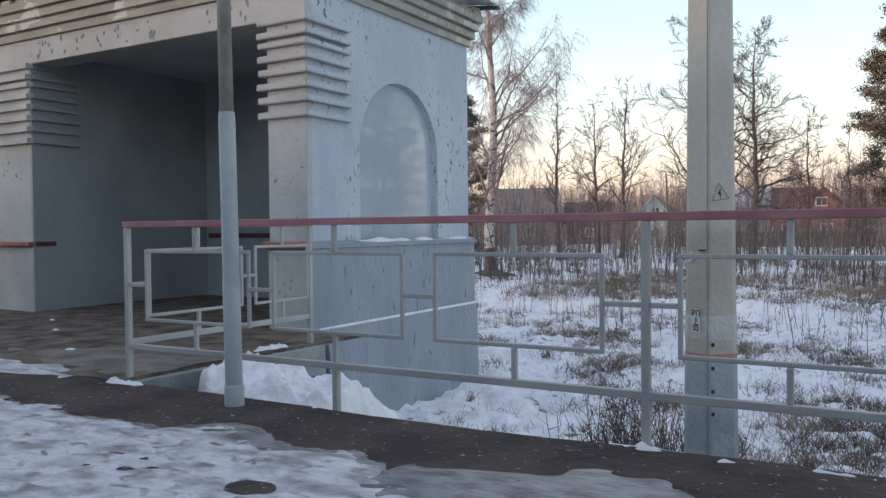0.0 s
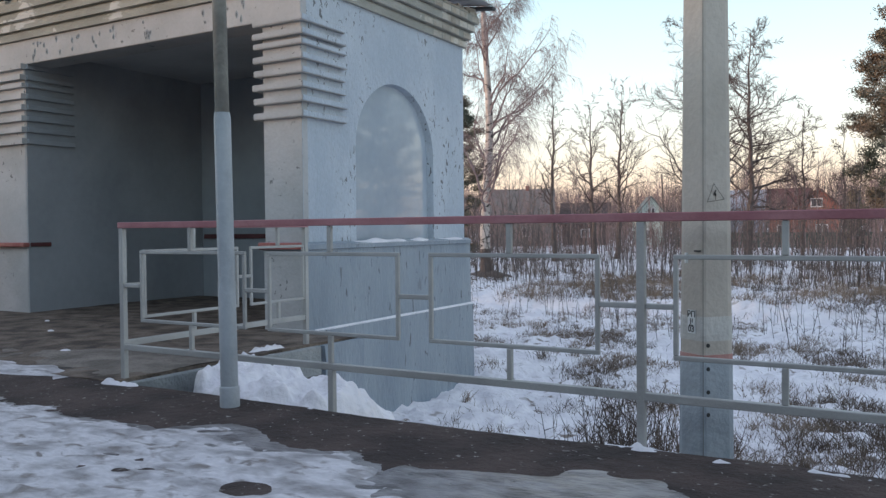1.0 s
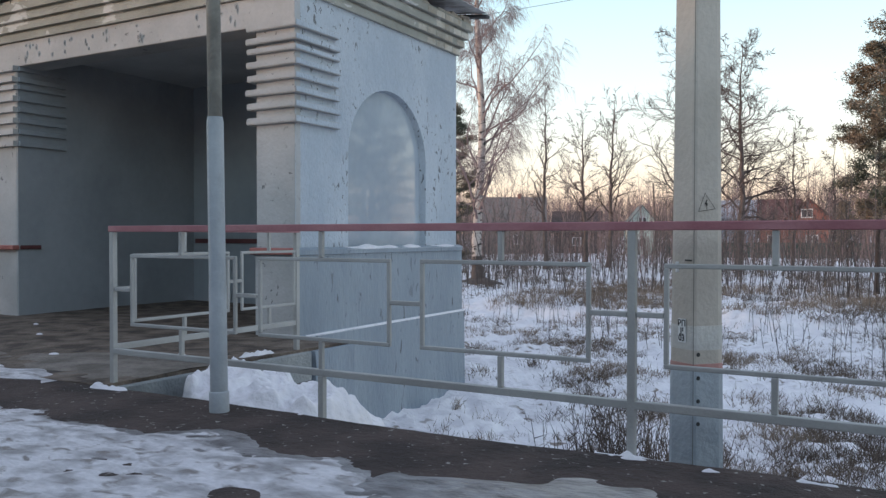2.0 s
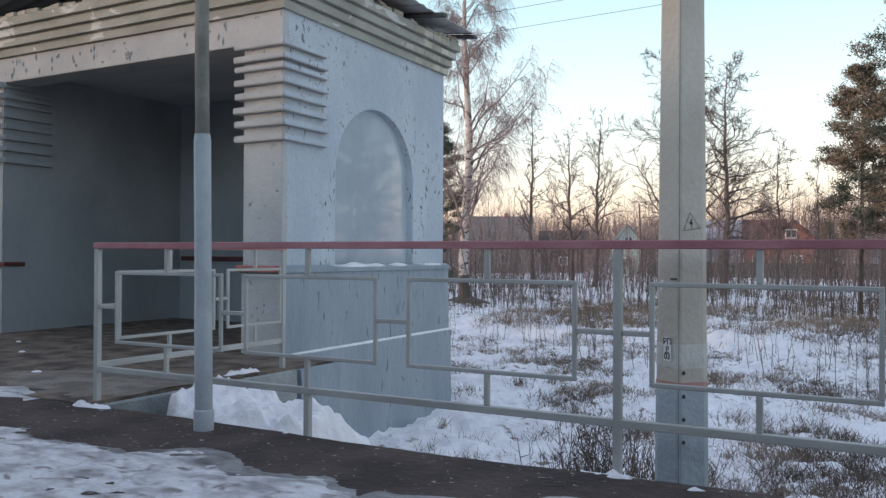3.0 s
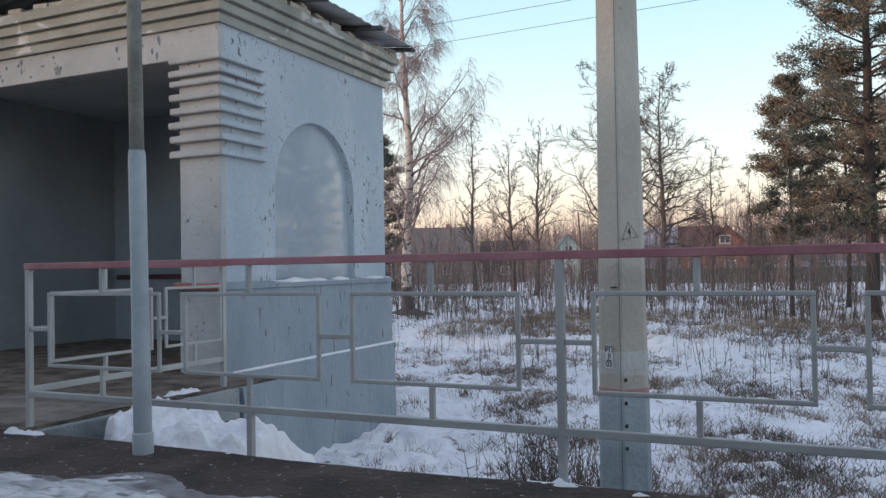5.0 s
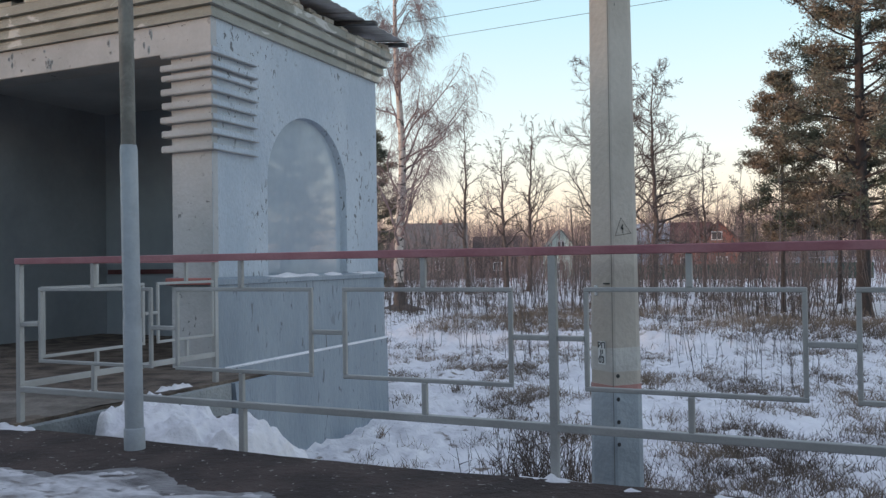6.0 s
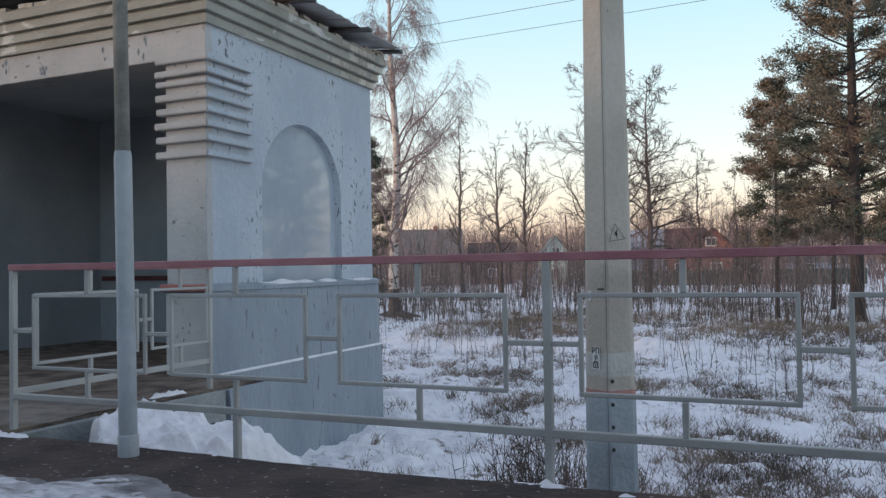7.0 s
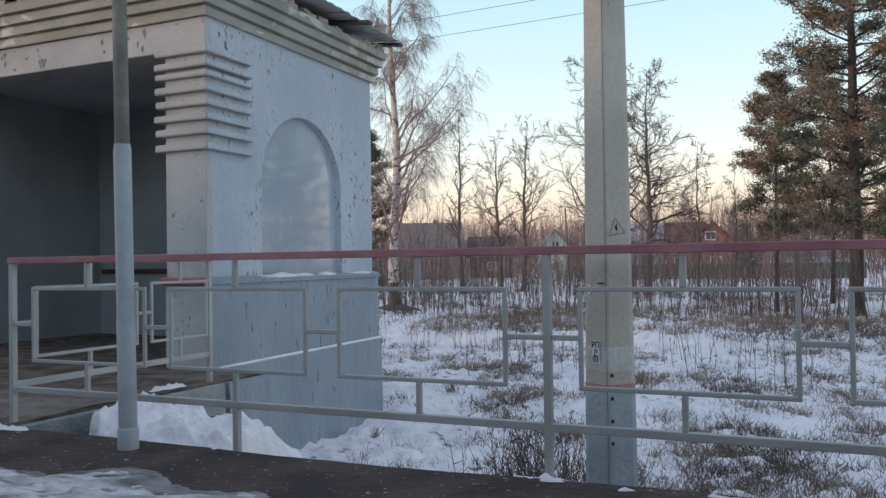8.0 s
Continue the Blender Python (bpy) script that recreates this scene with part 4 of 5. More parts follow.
def bare_tree(name, label, at, height, r, seed, bark, twig, clear=0.3, spread_len=0.3, limbs=22, weep=0.0, lean=0.0, twig_w=0.011, steep=0.9, sub=7, fine=8):
    random.seed(seed)
    root = thing(name, label, "tree", at=at)
    wood, tw = Wood(), Wood()
    ph = random.uniform(0, 6)
    trunk = [Vector((lean * height * i / 18 + 0.012 * height * (math.sin(ph + i * 0.5) - math.sin(ph)) * 0.5 + (0.05 * math.sin(ph + i * 1.7) if weep == 0 and i else 0), 0.008 * height * math.sin(ph + i * 0.7), -0.2 + height * i / 18)) for i in range(19)]
    rads = [max(0.012, r * (1 - 0.93 * (i / 18) ** (0.85 if weep == 0 else 1.15))) for i in range(19)]
    rads[0] = r * 1.35
    wood.tube(trunk, rads, 9)
    for k in range(limbs):
        u = clear + (0.97 - clear) * (k + random.random()) / limbs
        i = min(17, int(u * 18))
        p = trunk[i].lerp(trunk[i + 1], u * 18 - i)
        a = random.uniform(0, 2 * math.pi)
        up = random.uniform(0.35, 1.0) * steep
        L = height * spread_len * (1.15 - 0.75 * (u - clear) / (1 - clear)) * random.uniform(0.6, 1.15)
        pts, rr = grow(p, Vector((math.cos(a), math.sin(a), up)), L, max(0.014, rads[i] * (0.46 if weep == 0 else 0.32)), 8, 0.24 if weep == 0 else 0.19, 0.055 - weep * 0.5)
        limb = Wood()
        limb.tube(pts, rr, 5)
        limb.make("limb", twig, root, True)
        for s in range(sub):
            w = 0.2 + 0.8 * (s + random.random()) / sub
            j = min(7, int(w * 8))
            q = pts[j].lerp(pts[j + 1], w * 8 - j)
            d = (pts[j + 1] - pts[j]).normalized()
            l2 = L * 0.42 * random.uniform(0.5, 1.1) * (1.15 - 0.5 * w)
            p2, r2 = grow(q, side_way(d, random.uniform(0.5, 1.0)), l2, max(0.008, rr[j] * 0.5), 5, 0.20 if weep == 0 else 0.17, 0.05 - weep)
            tw.tube(p2, [max(twig_w * 0.8, v) for v in r2], 3)
            for f in range(fine):
                g = random.uniform(0.15, 1.0)
                j2 = min(4, int(g * 5))
                o = p2[j2].lerp(p2[j2 + 1], g * 5 - j2)
                e = side_way((p2[j2 + 1] - p2[j2]).normalized(), random.uniform(0.3, 0.9))
                l3 = l2 * random.uniform(0.25, 0.6)
                if weep:
                    e = (e + Vector((0, 0, -1.0))).normalized()
                    l3 = random.uniform(0.35, 1.1)
                    mid = o + e * l3 * 0.5
                    end = mid + (e * 0.5 + Vector((0, 0, -0.9))).normalized() * l3 * 0.6
                    tw.blade(o, mid, twig_w * 0.75)
                    tw.blade(mid, end, twig_w * 0.65)
                    for _ in range(2):
                        h = o.lerp(mid, random.random())
                        tw.blade(h, h + (e + Vector((random.gauss(0, 0.4), random.gauss(0, 0.4), -0.7))).normalized() * l3 * 0.7, twig_w * 0.6)
                else:
                    end = o + e * l3
                    tw.blade(o, end, twig_w * 0.8)
                    h = o.lerp(end, random.uniform(0.3, 0.6))
                    tw.blade(h, h + side_way(e, 0.6) * l3 * 0.6, twig_w * 0.7)
    wood.make("trunk", bark, root, True)
    if weep:
        foot = Wood()
        foot.tube([trunk[0], trunk[1], trunk[1].lerp(trunk[2], 0.35)], [rads[0] * 1.12, rads[1] * 1.05, rads[1] * 1.01], 11)
        foot.make("bark_foot", M_BARK, root, True)
    tw.make("crown", twig, root)
    return root


def on_ground(x, y, dz=0.0):
    return (x, y, ground_z(x, y) + dz)


bare_tree("birch", "tall bare white-barked birch with drooping reddish twigs", on_ground(-17.3, 32.9), 18.5, 0.235, 5, M_BIRCH, M_BTWIG, lean=-0.012, clear=0.14, spread_len=0.25, limbs=34, weep=0.045, twig_w=0.008, steep=1.7, sub=12, fine=17)
bare_tree("bare_tree", "slender bare dark tree at the field's edge", on_ground(-23.7, 55.1), 13.0, 0.20, 21, M_BARK, M_TWIG, clear=0.3, spread_len=0.17, limbs=26, twig_w=0.016, steep=1.6, sub=6, fine=6)
bare_tree("bare_tree", "bare dark tree with an upright crown", on_ground(-22.9, 60.8), 12.0, 0.22, 22, M_BARK, M_TWIG, clear=0.3, spread_len=0.31, limbs=19, twig_w=0.016, steep=1.7, lean=-0.03, sub=7, fine=8)
bare_tree("bare_tree", "bare dark tree with an upright crown", on_ground(-21.3, 61.4), 12.8, 0.22, 23, M_BARK, M_TWIG, clear=0.28, spread_len=0.33, limbs=20, twig_w=0.016, steep=1.7, lean=0.03, sub=7, fine=8)
bare_tree("bare_tree", "tall bare tree with a broad open crown", on_ground(-11.3, 59.0), 15.4, 0.27, 24, M_BARK, M_TWIG, clear=0.22, spread_len=0.36, limbs=40, twig_w=0.016, steep=0.75, sub=10, fine=11)
bare_tree("bare_tree", "tall bare tree partly behind the pole", on_ground(-14.8, 62.0), 17.6, 0.27, 25, M_BARK, M_TWIG, clear=0.2, spread_len=0.34, limbs=42, twig_w=0.016, steep=0.9, sub=10, fine=10)
bare_tree("bare_tree", "thin bare young tree", on_ground(-8.0, 59.4), 10.3, 0.13, 26, M_TWIG, M_TWIG, clear=0.25, spread_len=0.2, limbs=20, twig_w=0.016, steep=1.2)
bare_tree("bare_tree", "thin bare young tree", on_ground(-5.9, 63.0), 9.0, 0.12, 27, M_TWIG, M_TWIG, clear=0.25, spread_len=0.2, limbs=18, twig_w=0.016, steep=1.2)
bare_tree("bare_tree", "thin bare young tree", on_ground(-25.8, 68.0), 9.5, 0.13, 28, M_TWIG, M_TWIG, clear=0.25, spread_len=0.22, limbs=18, twig_w=0.015, steep=1.2)


def pine(label, at, height, r, seed, clear=0.3, reach=0.2, levels=15, ring=5, puffs=7, needles=80, lean=0.0):
    """Whorls of level limbs, bent up at their tips, each carrying flat clumps of needles."""
    random.seed(seed)
    root = thing("pine", label, "tree", at=at)
    wood, leaf = Wood(), Wood()
    trunk, _ = grow(Vector((0, 0, -0.2)), Vector((lean, 0, 1)), height, r, 16, 0.02, 0.04)
    rads = [max(0.03, r * (1 - 0.85 * i / 16)) for i in range(17)]
    rads[0] = r * 1.3
    wood.tube(trunk, rads, 10)
    for k in range(levels):
        v = (k + random.uniform(0.2, 0.8)) / levels
        u = clear + (0.98 - clear) * v
        turn = random.uniform(0, 2 * math.pi)
        wide = height * reach * (0.62 + 0.5 * math.sin(math.pi * min(1.0, v * 1.15))) * (1 - 0.62 * v ** 3)
        for b in range(ring):
            uu = min(0.985, u + random.gauss(0, 0.008))
            i = min(15, int(uu * 16))
            p = trunk[i].lerp(trunk[i + 1], uu * 16 - i)
            a = turn + 2 * math.pi * (b + random.uniform(-0.35, 0.35)) / ring
            L = wide * random.uniform(0.45, 1.12)
            pts, rr = grow(p, Vector((math.cos(a), math.sin(a), random.uniform(-0.15, 0.25) + 0.5 * v)), L, max(0.022, rads[i] * 0.32), 7, 0.12, 0.035)
            limb = Wood()
            limb.tube(pts, rr, 5)
            for q_i in range(puffs):
                w = random.uniform(0.32, 1.0) if q_i else 1.0
                j = min(6, int(w * 7))
                q = pts[j].lerp(pts[j + 1], w * 7 - j)
                d = (pts[j + 1] - pts[j]).normalized()
                d.z *= 0.4
                p2, r2 = grow(q, side_way(d.normalized(), random.uniform(0.2, 1.0)), 0.15 + L * random.uniform(0.08, 0.26), 0.016, 3, 0.15, 0.09)
                limb.tube(p2, r2, 3)
                big = random.uniform(0.7, 1.25)
                for n in range(int(needles * big)):
                    c = p2[1].lerp(p2[3], random.random())
                    o = c + Vector((random.gauss(0, 0.17 * big), random.gauss(0, 0.17 * big), random.gauss(0.04, 0.085 * big)))
                    e = Vector((random.gauss(0, 1), random.gauss(0, 1), random.gauss(0.7, 0.7))).normalized()
                    leaf.blade(o, o + e * random.uniform(0.09, 0.19), 0.022)
            limb.make("limb", M_PBARK, root)
    wood.make("trunk", M_PBARK, root, True)
    leaf.make("crown", M_NEEDLE, root)
    return root


pine("tall pine with reddish bark and dark green clumped needles", on_ground(0.95, 33.9), 17.2, 0.27, 41, clear=0.2, levels=24, reach=0.178, puffs=9)
pine("pine with dark green clumped needles behind the taller one", on_ground(-1.95, 38.0), 10.2, 0.11, 42, clear=0.30, levels=11, reach=0.175)
pine("pine at the edge of the field", on_ground(0.2, 46.0), 12.0, 0.12, 43, clear=0.25, levels=12, reach=0.19)
pine("pine at the edge of the field", on_ground(4.0, 38.0), 14.0, 0.24, 44, clear=0.15, levels=16)
for x, y, seed in ((14.6, 44.5, 47), (17.2, 47.5, 48), (20.1, 45.5, 49), (22.8, 49.5, 50), (18.6, 53.0, 51)):
    pine("tall dark green pine at the field's far corner", on_ground(x, y), 13.5 + seed % 3, 0.24, seed, clear=0.12, levels=13, reach=0.21, needles=60)
pine("dark pine half hidden behind the pavilion", on_ground(-24.6, 42.5), 10.0, 0.18, 45, clear=0.1, levels=14)
pine("small young pine between the garden trees", on_ground(-7.6, 92.0), 6.0, 0.1, 46, clear=0.05, levels=10)


# ---------------------------------------------------------------- brushwood and dead grass
def stems(name, label, category, count, where, height, material, seed, w=0.012, twigs=7, tilt=0.12):
    """Many thin stems with side twigs, too many to count."""
    random.seed(seed)
    wd = Wood()
    made = 0
    while made < count:
        x, y = where()
        h = height(x, y)
        if h <= 0:
            continue
        made += 1
        p = Vector((x, y, ground_z(x, y) - 0.05))
        top = p + Vector((random.gauss(0, tilt) * h, random.gauss(0, tilt) * h, h))
        mid = p.lerp(top, 0.5) + Vector((random.gauss(0, 0.05) * h, random.gauss(0, 0.05) * h, 0))
        wd.tube([p, mid, top], [w * (0.6 + 0.2 * h), w * (0.4 + 0.12 * h), w * 0.3], 3)
        for _ in range(int(twigs * min(2.0, 0.5 + h / 3))):
            u = random.uniform(0.2, 0.95)
            o = p.lerp(mid, u * 2) if u < 0.5 else mid.lerp(top, u * 2 - 1)
            e = Vector((random.gauss(0, 0.6), random.gauss(0, 0.6), random.uniform(0.3, 1.2))).normalized()
            wd.blade(o, o + e * h * random.uniform(0.12, 0.3), w * 0.6)
    return tagged(wd.make(name, material, None), label, category, kind="stuff")


def wedge(y0, y1, power=1.0, left=-0.92, right=0.16):
    def pick():
        y = y0 + (y1 - y0) * random.random() ** power
        return random.uniform(left * y, right * y + 0.5), y
    return pick


def clump_height(lo, hi, s, cut, o):
    def h(x, y):
        n = nz(x, y, s, o)
        return random.uniform(lo, hi) * (0.6 + n) if n > cut + random.gauss(0, 0.12) else 0
    return h


stems("brushwood", "dense bare brushwood of thin grey-brown saplings", "bushes", 1700, wedge(28, 58), clump_height(0.9, 5.6, 0.3, -0.08, 81), M_BRUSH, 81, w=0.014, twigs=8, tilt=0.10)
# thicket, young trees and far woods take the haze-paled M_FAR instead of M_BRUSH
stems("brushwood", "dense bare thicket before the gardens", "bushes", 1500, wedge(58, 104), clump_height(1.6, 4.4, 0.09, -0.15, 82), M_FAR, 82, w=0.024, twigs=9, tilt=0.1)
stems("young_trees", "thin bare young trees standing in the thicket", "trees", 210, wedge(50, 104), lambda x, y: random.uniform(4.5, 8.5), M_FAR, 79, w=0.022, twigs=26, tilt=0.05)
stems("saplings", "scattered knee-high bare saplings in the snow", "bushes", 560, wedge(15, 31, 0.8), clump_height(0.4, 1.5, 0.3, -0.05, 83), M_BRUSH, 83, w=0.010, twigs=7)
stems("far_woods", "far belt of bare birch woods, tinted pinkish for haze and low sun", "woods", 2600, wedge(118, 190, 1.0, -1.0, 0.25), lambda x, y: random.uniform(7, 12) * (0.85 + 0.4 * nz(x, y, 0.03, 84)), M_FAR, 84, w=0.035, twigs=26)
def weed_spot():
    """A strip of weeds running slantwise away from the platform edge."""
    y = 4.75 + 3.2 * random.random() ** 0.75
    return random.gauss(-0.305 * y - 0.10, 0.27), y


stems("weeds", "tall dark dry weeds below the platform edge", "weeds", 340, weed_spot, lambda x, y: random.uniform(0.35, 0.95), M_WEED, 85, w=0.008, twigs=9, tilt=0.2)
stems("weeds", "tangled dark dry weeds beside the concrete pole", "weeds", 120, lambda: (random.gauss(-0.70, 0.20), random.gauss(5.25, 0.3)), lambda x, y: random.uniform(0.14, 0.36), M_WEED, 87, w=0.005, twigs=14, tilt=1.0)
stems("weeds", "tall dark dry weeds in the snow", "weeds", 60, lambda: (random.gauss(0.25, 0.35), random.uniform(4.75, 6.2)), lambda x, y: random.uniform(0.25, 0.7), M_WEED, 86, w=0.006, twigs=9, tilt=0.25)


def tree_belt(name, label, seed, x0, x1, y, step, height):
    """A belt of conifers with open trunks below and ragged crowns, too many to count."""
    random.seed(seed)
    wd = Wood()
    x = x0
    while x < x1:
        p = Vector((x, y + random.gauss(0, 4), LOW - 0.2))
        h = height * random.uniform(0.75, 1.15)
        wd.tube([p, p + Vector((0, 0, h))], [0.16, 0.03], 5)
        for _ in range(230):
            u = random.uniform(0.12, 1.0)
            a = random.uniform(0, 2 * math.pi)
            rad = (0.5 + 1.9 * (1 - u)) * math.sqrt(random.random())
            o = p + Vector((rad * math.cos(a), rad * math.sin(a), h * u))
            e = Vector((math.cos(a), math.sin(a), random.gauss(0.1, 0.4))).normalized()
            wd.blade(o, o + e * random.uniform(0.5, 1.1), 0.2)
        x += step * random.uniform(0.6, 1.4)
    return tagged(wd.make(name, M_NEEDLE, None), label, "woods", kind="stuff")


tree_belt("far_woods", "belt of dark conifers across the railway line", 61, -190, 60, -42.0, 1.6, 11.5)


def tufts(name, label, count, where, blades, h0, h1, seed, cut=-0.1, s=0.35, w=0.006, material=None, lean=0.6):
    random.seed(seed)
    wd = Wood()
    k = 0
    while k < count:
        x, y = where()
        if nz(x, y, s, seed) < cut + random.gauss(0, 0.07) or bank_z(x, y) > 0.1 or (x < -1.95 and y < 10.5 and random.random() < 0.92) or (17.5 < y < 21.2 and random.random() < 0.6):
            continue
        k += 1
        p = Vector((x, y, ground_z(x, y) - 0.02))
        rad = random.uniform(0.03, 0.20)
        for _ in range(blades):
            o = p + Vector((random.gauss(0, rad), random.gauss(0, rad), 0))
            mid = o + Vector((random.gauss(0, lean * 0.6), random.gauss(0, lean * 0.6), 1)).normalized() * random.uniform(h0, h1) * 0.6
            wd.blade(o, mid, w)
            wd.blade(mid.lerp(o, 0.25), mid + Vector((random.gauss(0, lean * 1.3), random.gauss(0, lean * 1.3), 0.6)).normalized() * random.uniform(h0, h1) * 0.5, w * 0.8)
    return tagged(wd.make(name, material or M_GRASS, None), label, "grass", kind="stuff")


tufts("dead_grass", "tufts of dry brown grass standing in the snow", 2600, wedge(6.3, 21.5, 0.85, -0.75, 0.22), 11, 0.04, 0.24, 91, cut=0.14, s=0.8, w=0.006)
tufts("dead_grass", "thick matted clumps of brown grass in the snow", 430, wedge(6.5, 22.0, 0.8, -0.75, 0.22), 34, 0.06, 0.30, 96, cut=0.06, s=0.55, w=0.005, material=M_TUFT)
tufts("dead_grass", "dense band of dry brown grass beyond the snow ridge", 2000, wedge(21.9, 30, 1.2), 12, 0.08, 0.42, 92, cut=-0.12, s=0.4, w=0.009)
tufts("dead_grass", "trampled brown grass below the platform edge", 45, lambda: (random.gauss(0.5, 0.5), random.uniform(4.6, 5.7)), 22, 0.05, 0.24, 94, cut=0.0, s=0.9, w=0.005, material=M_TUFT, lean=1.0)
tufts("dead_grass", "trampled brown grass round the concrete pole", 55, lambda: (random.gauss(-0.66, 0.2), random.uniform(4.7, 5.9)), 26, 0.06, 0.32, 95, cut=-0.3, s=0.9, w=0.006, material=M_WEED, lean=1.0)
tufts("dead_grass", "dry brown grass among the brushwood", 1200, wedge(30, 60, 1.0), 12, 0.15, 0.5, 93, cut=0.0, s=0.15, w=0.014)


# ---------------------------------------------------------------- far houses
def house_window(parent, x, y, z, w, h):
    win = part("window", boxed(x - w / 2, x + w / 2, y - 0.05, y - 0.01, z, z + h), M_TRIM, parent, "white framed window")
    for s in (-1, 1):
        part("pane", boxed(x + s * w * 0.24 - w * 0.18, x + s * w * 0.24 + w * 0.18, y - 0.065, y - 0.052, z + h * 0.12, z + h * 0.88), M_GLASS, win)


def gable_house(label, at, turn, w, d, eave, ridge, wall_m, roof_m, windows=(), ridge_along="y", chimney=None, trims=False):
    root = thing("house", label, "house")
    root.matrix_basis = pose(*at, 0, 0, turn)
    bm = bmesh.new()
    if ridge_along == "y":
        prism(bm, [(-w / 2, -0.5), (w / 2, -0.5), (w / 2, eave), (0, ridge), (-w / 2, eave)], "y", 0, d)
    else:
        prism(bm, [(0, -0.5), (d, -0.5), (d, eave), (d / 2, ridge), (0, eave)], "x", -w / 2, w / 2)
    part("wall", bm, wall_m, root)
    o = 0.45
    for s in (-1, 1):
        bm = bmesh.new()
        if ridge_along == "y":
            sl = (ridge - eave) / (w / 2)
            prism(bm, [(0, ridge + 0.03), (s * (w / 2 + o), eave - o * sl + 0.03), (s * (w / 2 + o), eave - o * sl + 0.17), (0, ridge + 0.17)], "y", -o, d + o)
        else:
            sl = (ridge - eave) / (d / 2)
            c = d / 2
            prism(bm, [(c, ridge + 0.03), (c + s * (d / 2 + o), eave - o * sl + 0.03), (c + s * (d / 2 + o), eave - o * sl + 0.17), (c, ridge + 0.17)], "x", -w / 2 - o, w / 2 + o)
        part("roof", bm, roof_m, root)
    for x, z, ww, hh in windows:
        house_window(root, x, 0, z, ww, hh)
    if chimney:
        part("chimney", boxed(chimney[0] - 0.25, chimney[0] + 0.25, d / 2 - 0.25, d / 2 + 0.25, ridge - 0.4, ridge + chimney[1]), M_HRED, root)
    return root


GZ = LOW
gable_house("red-brown house gable with white framed windows", (-12.8, 108.0, GZ), 7, 4.9, 7, 4.5, 6.75, M_HRED, M_HROOF, [(-0.2, 4.5, 1.3, 1.1), (0.4, 1.2, 1.4, 1.3)])
gable_house("long red-brown house wing with a maroon metal roof", (-16.5, 110.5, GZ), 7, 4.4, 7, 3.6, 6.9, M_HRED, M_HROOF, [(-0.6, 1.2, 1.4, 1.3)], ridge_along="x")
gable_house("small pale green wooden summer house with a dark roof", (-31.6, 104.0, GZ), 22, 3.6, 7, 3.9, 6.1, M_HGRN, M_HGRN_R, [(0.0, 3.6, 0.9, 1.2), (-0.4, 0.9, 1.0, 1.2)], chimney=None)
gable_house("large grey weathered wooden house", (-47.0, 99.0, GZ), 24, 7.6, 8, 3.6, 7.4, M_HGREY, M_HGREY, [(0.5, 1.2, 1.2, 1.3)], ridge_along="x", chimney=(0.6, 0.6))
gable_house("low dark brown wooden house", (-41.5, 107.0, GZ), 20, 6.0, 7, 3.0, 5.6, M_HDARK, M_HDARK, [(0.0, 1.0, 1.2, 1.2)], ridge_along="x")
gable_house("pale blue house behind the trees", (-23.5, 121.0, GZ), 8, 4.2, 7, 5.0, 7.3, M_HBLUE, M_HBLUE, [(0.0, 1.4, 1.2, 1.3)], ridge_along="x")
gable_house("small pale shed behind the pines", (-2.0, 118.0, GZ), 0, 5.0, 5, 2.6, 4.3, M_HBLUE, M_HGREY, [(0.0, 1.2, 1.0, 1.0)], ridge_along="x")

# garden fence of green boards
gfence = thing("garden_fence", "dark green board fence along the gardens", "fence")
bm0 = boxed(-0.24, 0.24, -0.02, 0.02, 0.0, 1.75)
board_me = bpy.data.meshes.new("board")
bm0.to_mesh(board_me)
bm0.free()
board_me.materials.append(M_GFENCE)
for i in range(60):
    x = -26.0 + i * 0.5
    ob = new("board", board_me)
    ob.parent = gfence
    ob.location = (x, 98.0 + 0.1 * x, GZ - 0.1)

# leaning post by the green house
ob = tagged(smooth(part("utility_post", lathe(bmesh.new(), [(0.14, -0.3), (0.10, 8.8), (0.05, 8.85)], 10), M_BARK)), "old wooden utility post by the summer house", "utility pole")
ob.matrix_basis = pose(-29.5, 103.0, GZ, 0, -3, 0)

# overhead wires
for a, b in (((-45, 20, 7.05), (40, 20, 8.99)), ((-45, 20.4, 6.65), (40, 20.4, 8.59))):
    cu = bpy.data.curves.new("overhead_wire", "CURVE")
    cu.dimensions, cu.bevel_depth, cu.bevel_resolution = "3D", 0.006, 1
    sp = cu.splines.new("POLY")
    sp.points.add(24)
    for i in range(25):
        u = i / 24
        sp.points[i].co = (a[0] + (b[0] - a[0]) * u, a[1] + (b[1] - a[1]) * u, a[2] + (b[2] - a[2]) * u - 0.25 * 4 * u * (1 - u), 1)
    cu.materials.append(M_WIRE)
    tagged(new("overhead_wire", cu), "thin dark overhead wire across the sky", "wire", group="overhead wires")

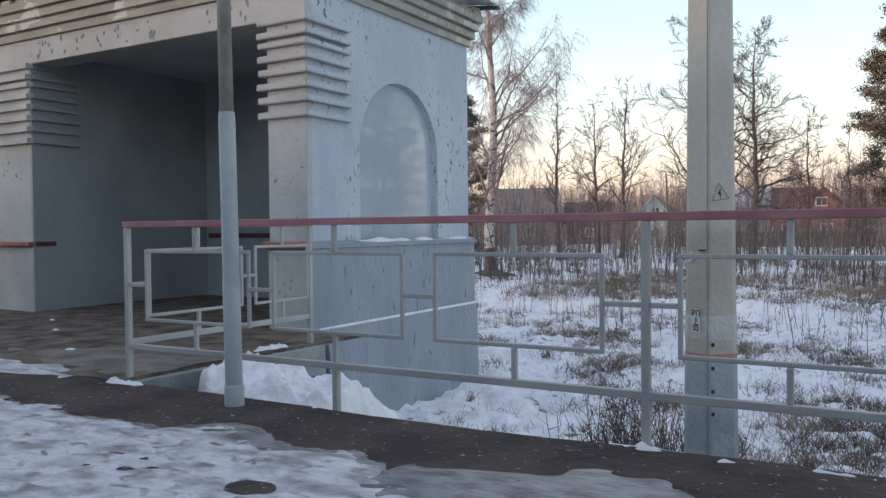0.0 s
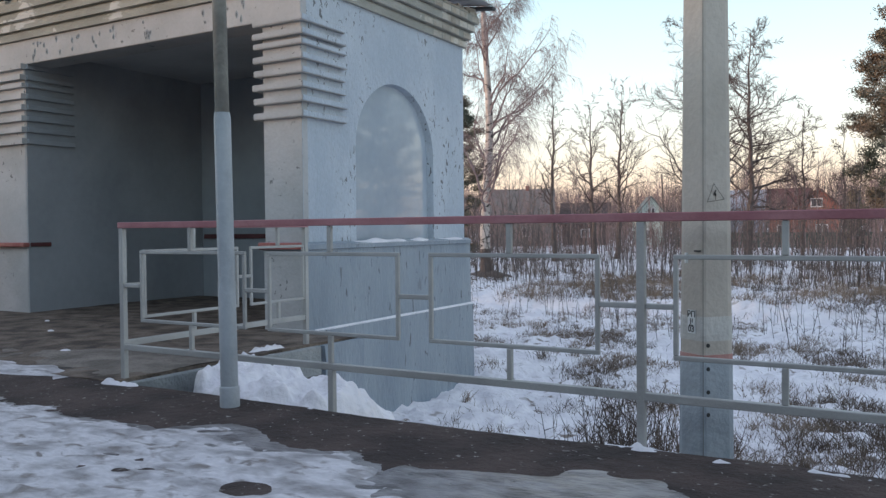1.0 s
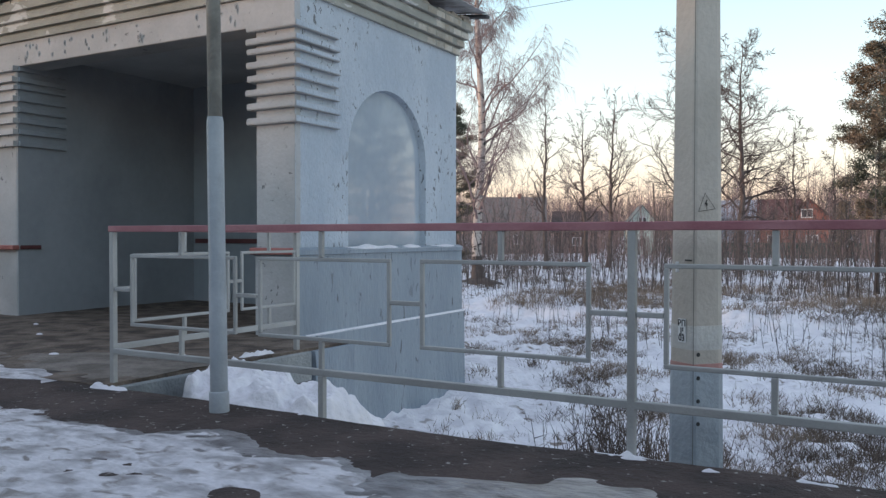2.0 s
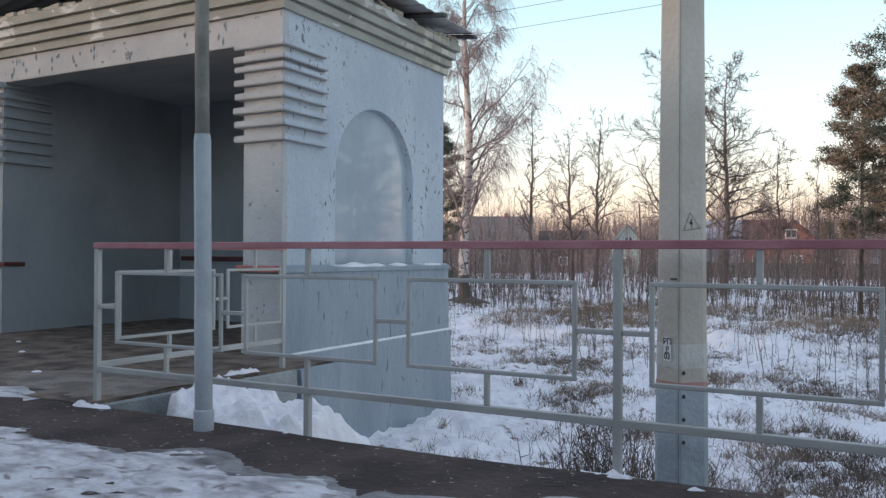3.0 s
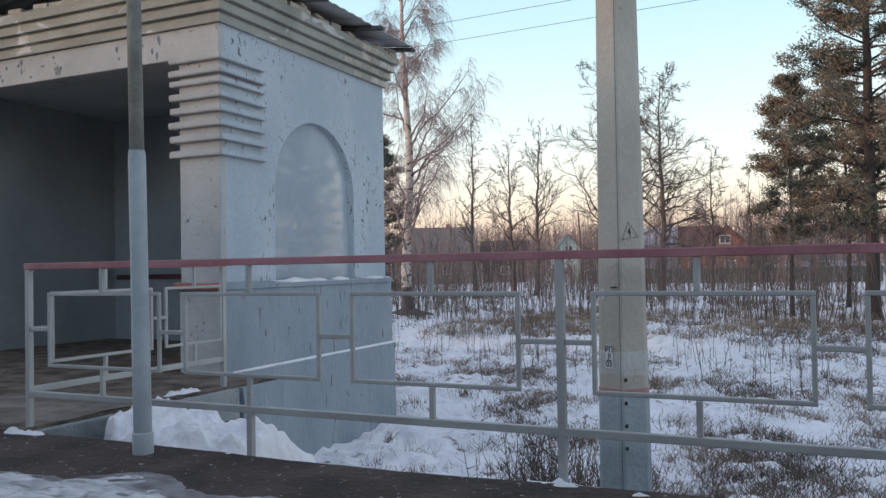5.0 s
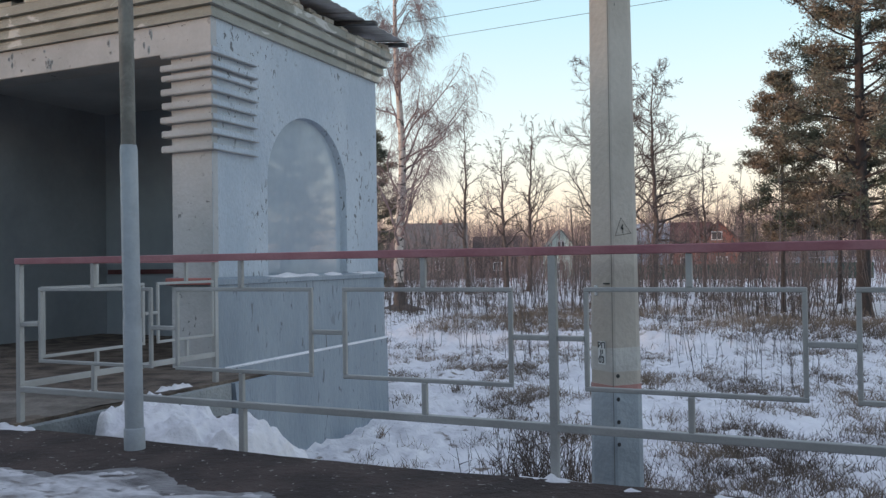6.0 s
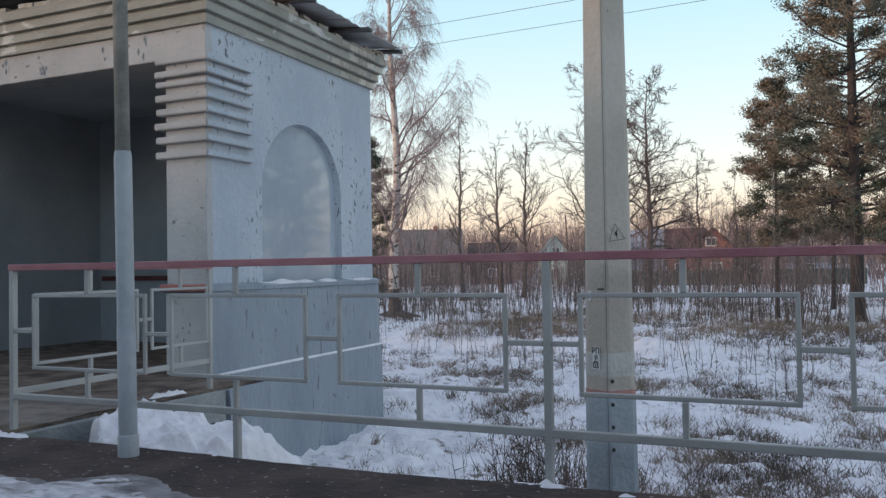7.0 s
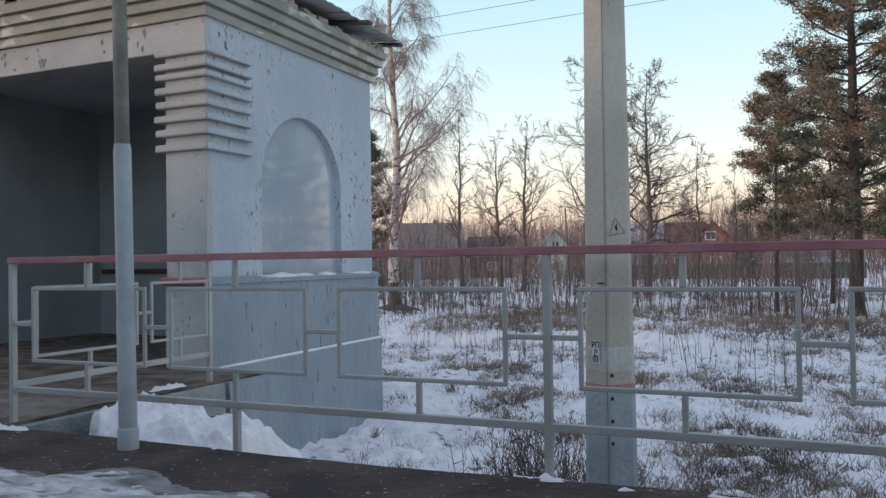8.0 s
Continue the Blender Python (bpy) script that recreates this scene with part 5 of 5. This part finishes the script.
# earth mound at the birch's foot
bm = bmesh.new()
lathe(bm, [(1.15, -0.12), (1.0, 0.03), (0.7, 0.12), (0.35, 0.24), (0.12, 0.30)], 22)
for v in bm.verts:
    k = 1 + 0.25 * nz(v.co.x, v.co.y, 1.5, 77)
    v.co.x, v.co.y = v.co.x * k, v.co.y * k * 0.8
ob = tagged(part("earth_mound", bm, M_BARK), "dark snow-free mound of earth round the birch's foot", "mound")
ob.location = on_ground(-17.3, 32.9)

# the carriage at whose side the eye stands
car = thing("train_carriage", "plain grey side of a railway carriage standing at the platform", "carriage", at=(0, -1.75, 0))
part("body", boxed(-24, 24, -1.45, 1.45, -0.1, 2.7, bev=0.12), M_PPAINT, car)
part("roof", prism(bmesh.new(), [(-1.40, 2.7), (1.40, 2.7), (1.1, 3.1), (0.5, 3.3), (-0.5, 3.3), (-1.1, 3.1)], "x", -23.9, 23.9), M_ROOF, car)
for x in (-20, -8, 8, 20):
    for s in (-0.79, 0.79):
        part("wheel", prism(bmesh.new(), [(x + 0.46 * math.cos(a * math.pi / 12), -0.75 + 0.46 * math.sin(a * math.pi / 12)) for a in range(24)], "y", s - 0.07, s + 0.07), M_PLANK, car)

# crumbs of ice on the apron
random.seed(23)
for x, y in ((-9.3, 6.3), (-6.5, 5.95), (-10.4, 7.0), (-7.6, 5.3)):
    bm = bmesh.new()
    bmesh.ops.create_icosphere(bm, subdivisions=2, radius=0.032)
    for v in bm.verts:
        k = 1 + 0.5 * noise.noise(v.co * 14 + Vector((x, y, 0)))
        v.co = Vector((v.co.x * k * 1.5, v.co.y * k, max(-0.01, v.co.z * k * 0.5)))
    ob = tagged(part("ice_crumb", bm, M_SNOW), "small white crumb of ice on the apron", "ice", group="ice crumbs on the apron")
    ob.matrix_basis = pose(x, y, apron_z(x, y) + 0.002, 0, 0, random.uniform(0, 180))

snow_clump((-5.84, 6.35, 0.0), 0.16, 0.45, 0.05, 69, "thin snow remaining along the rim of the apron")
snow_clump((-13.0, 7.35, 0.0), 0.8, 0.12, 0.04, 70, "thin snow along the foot of the pier")
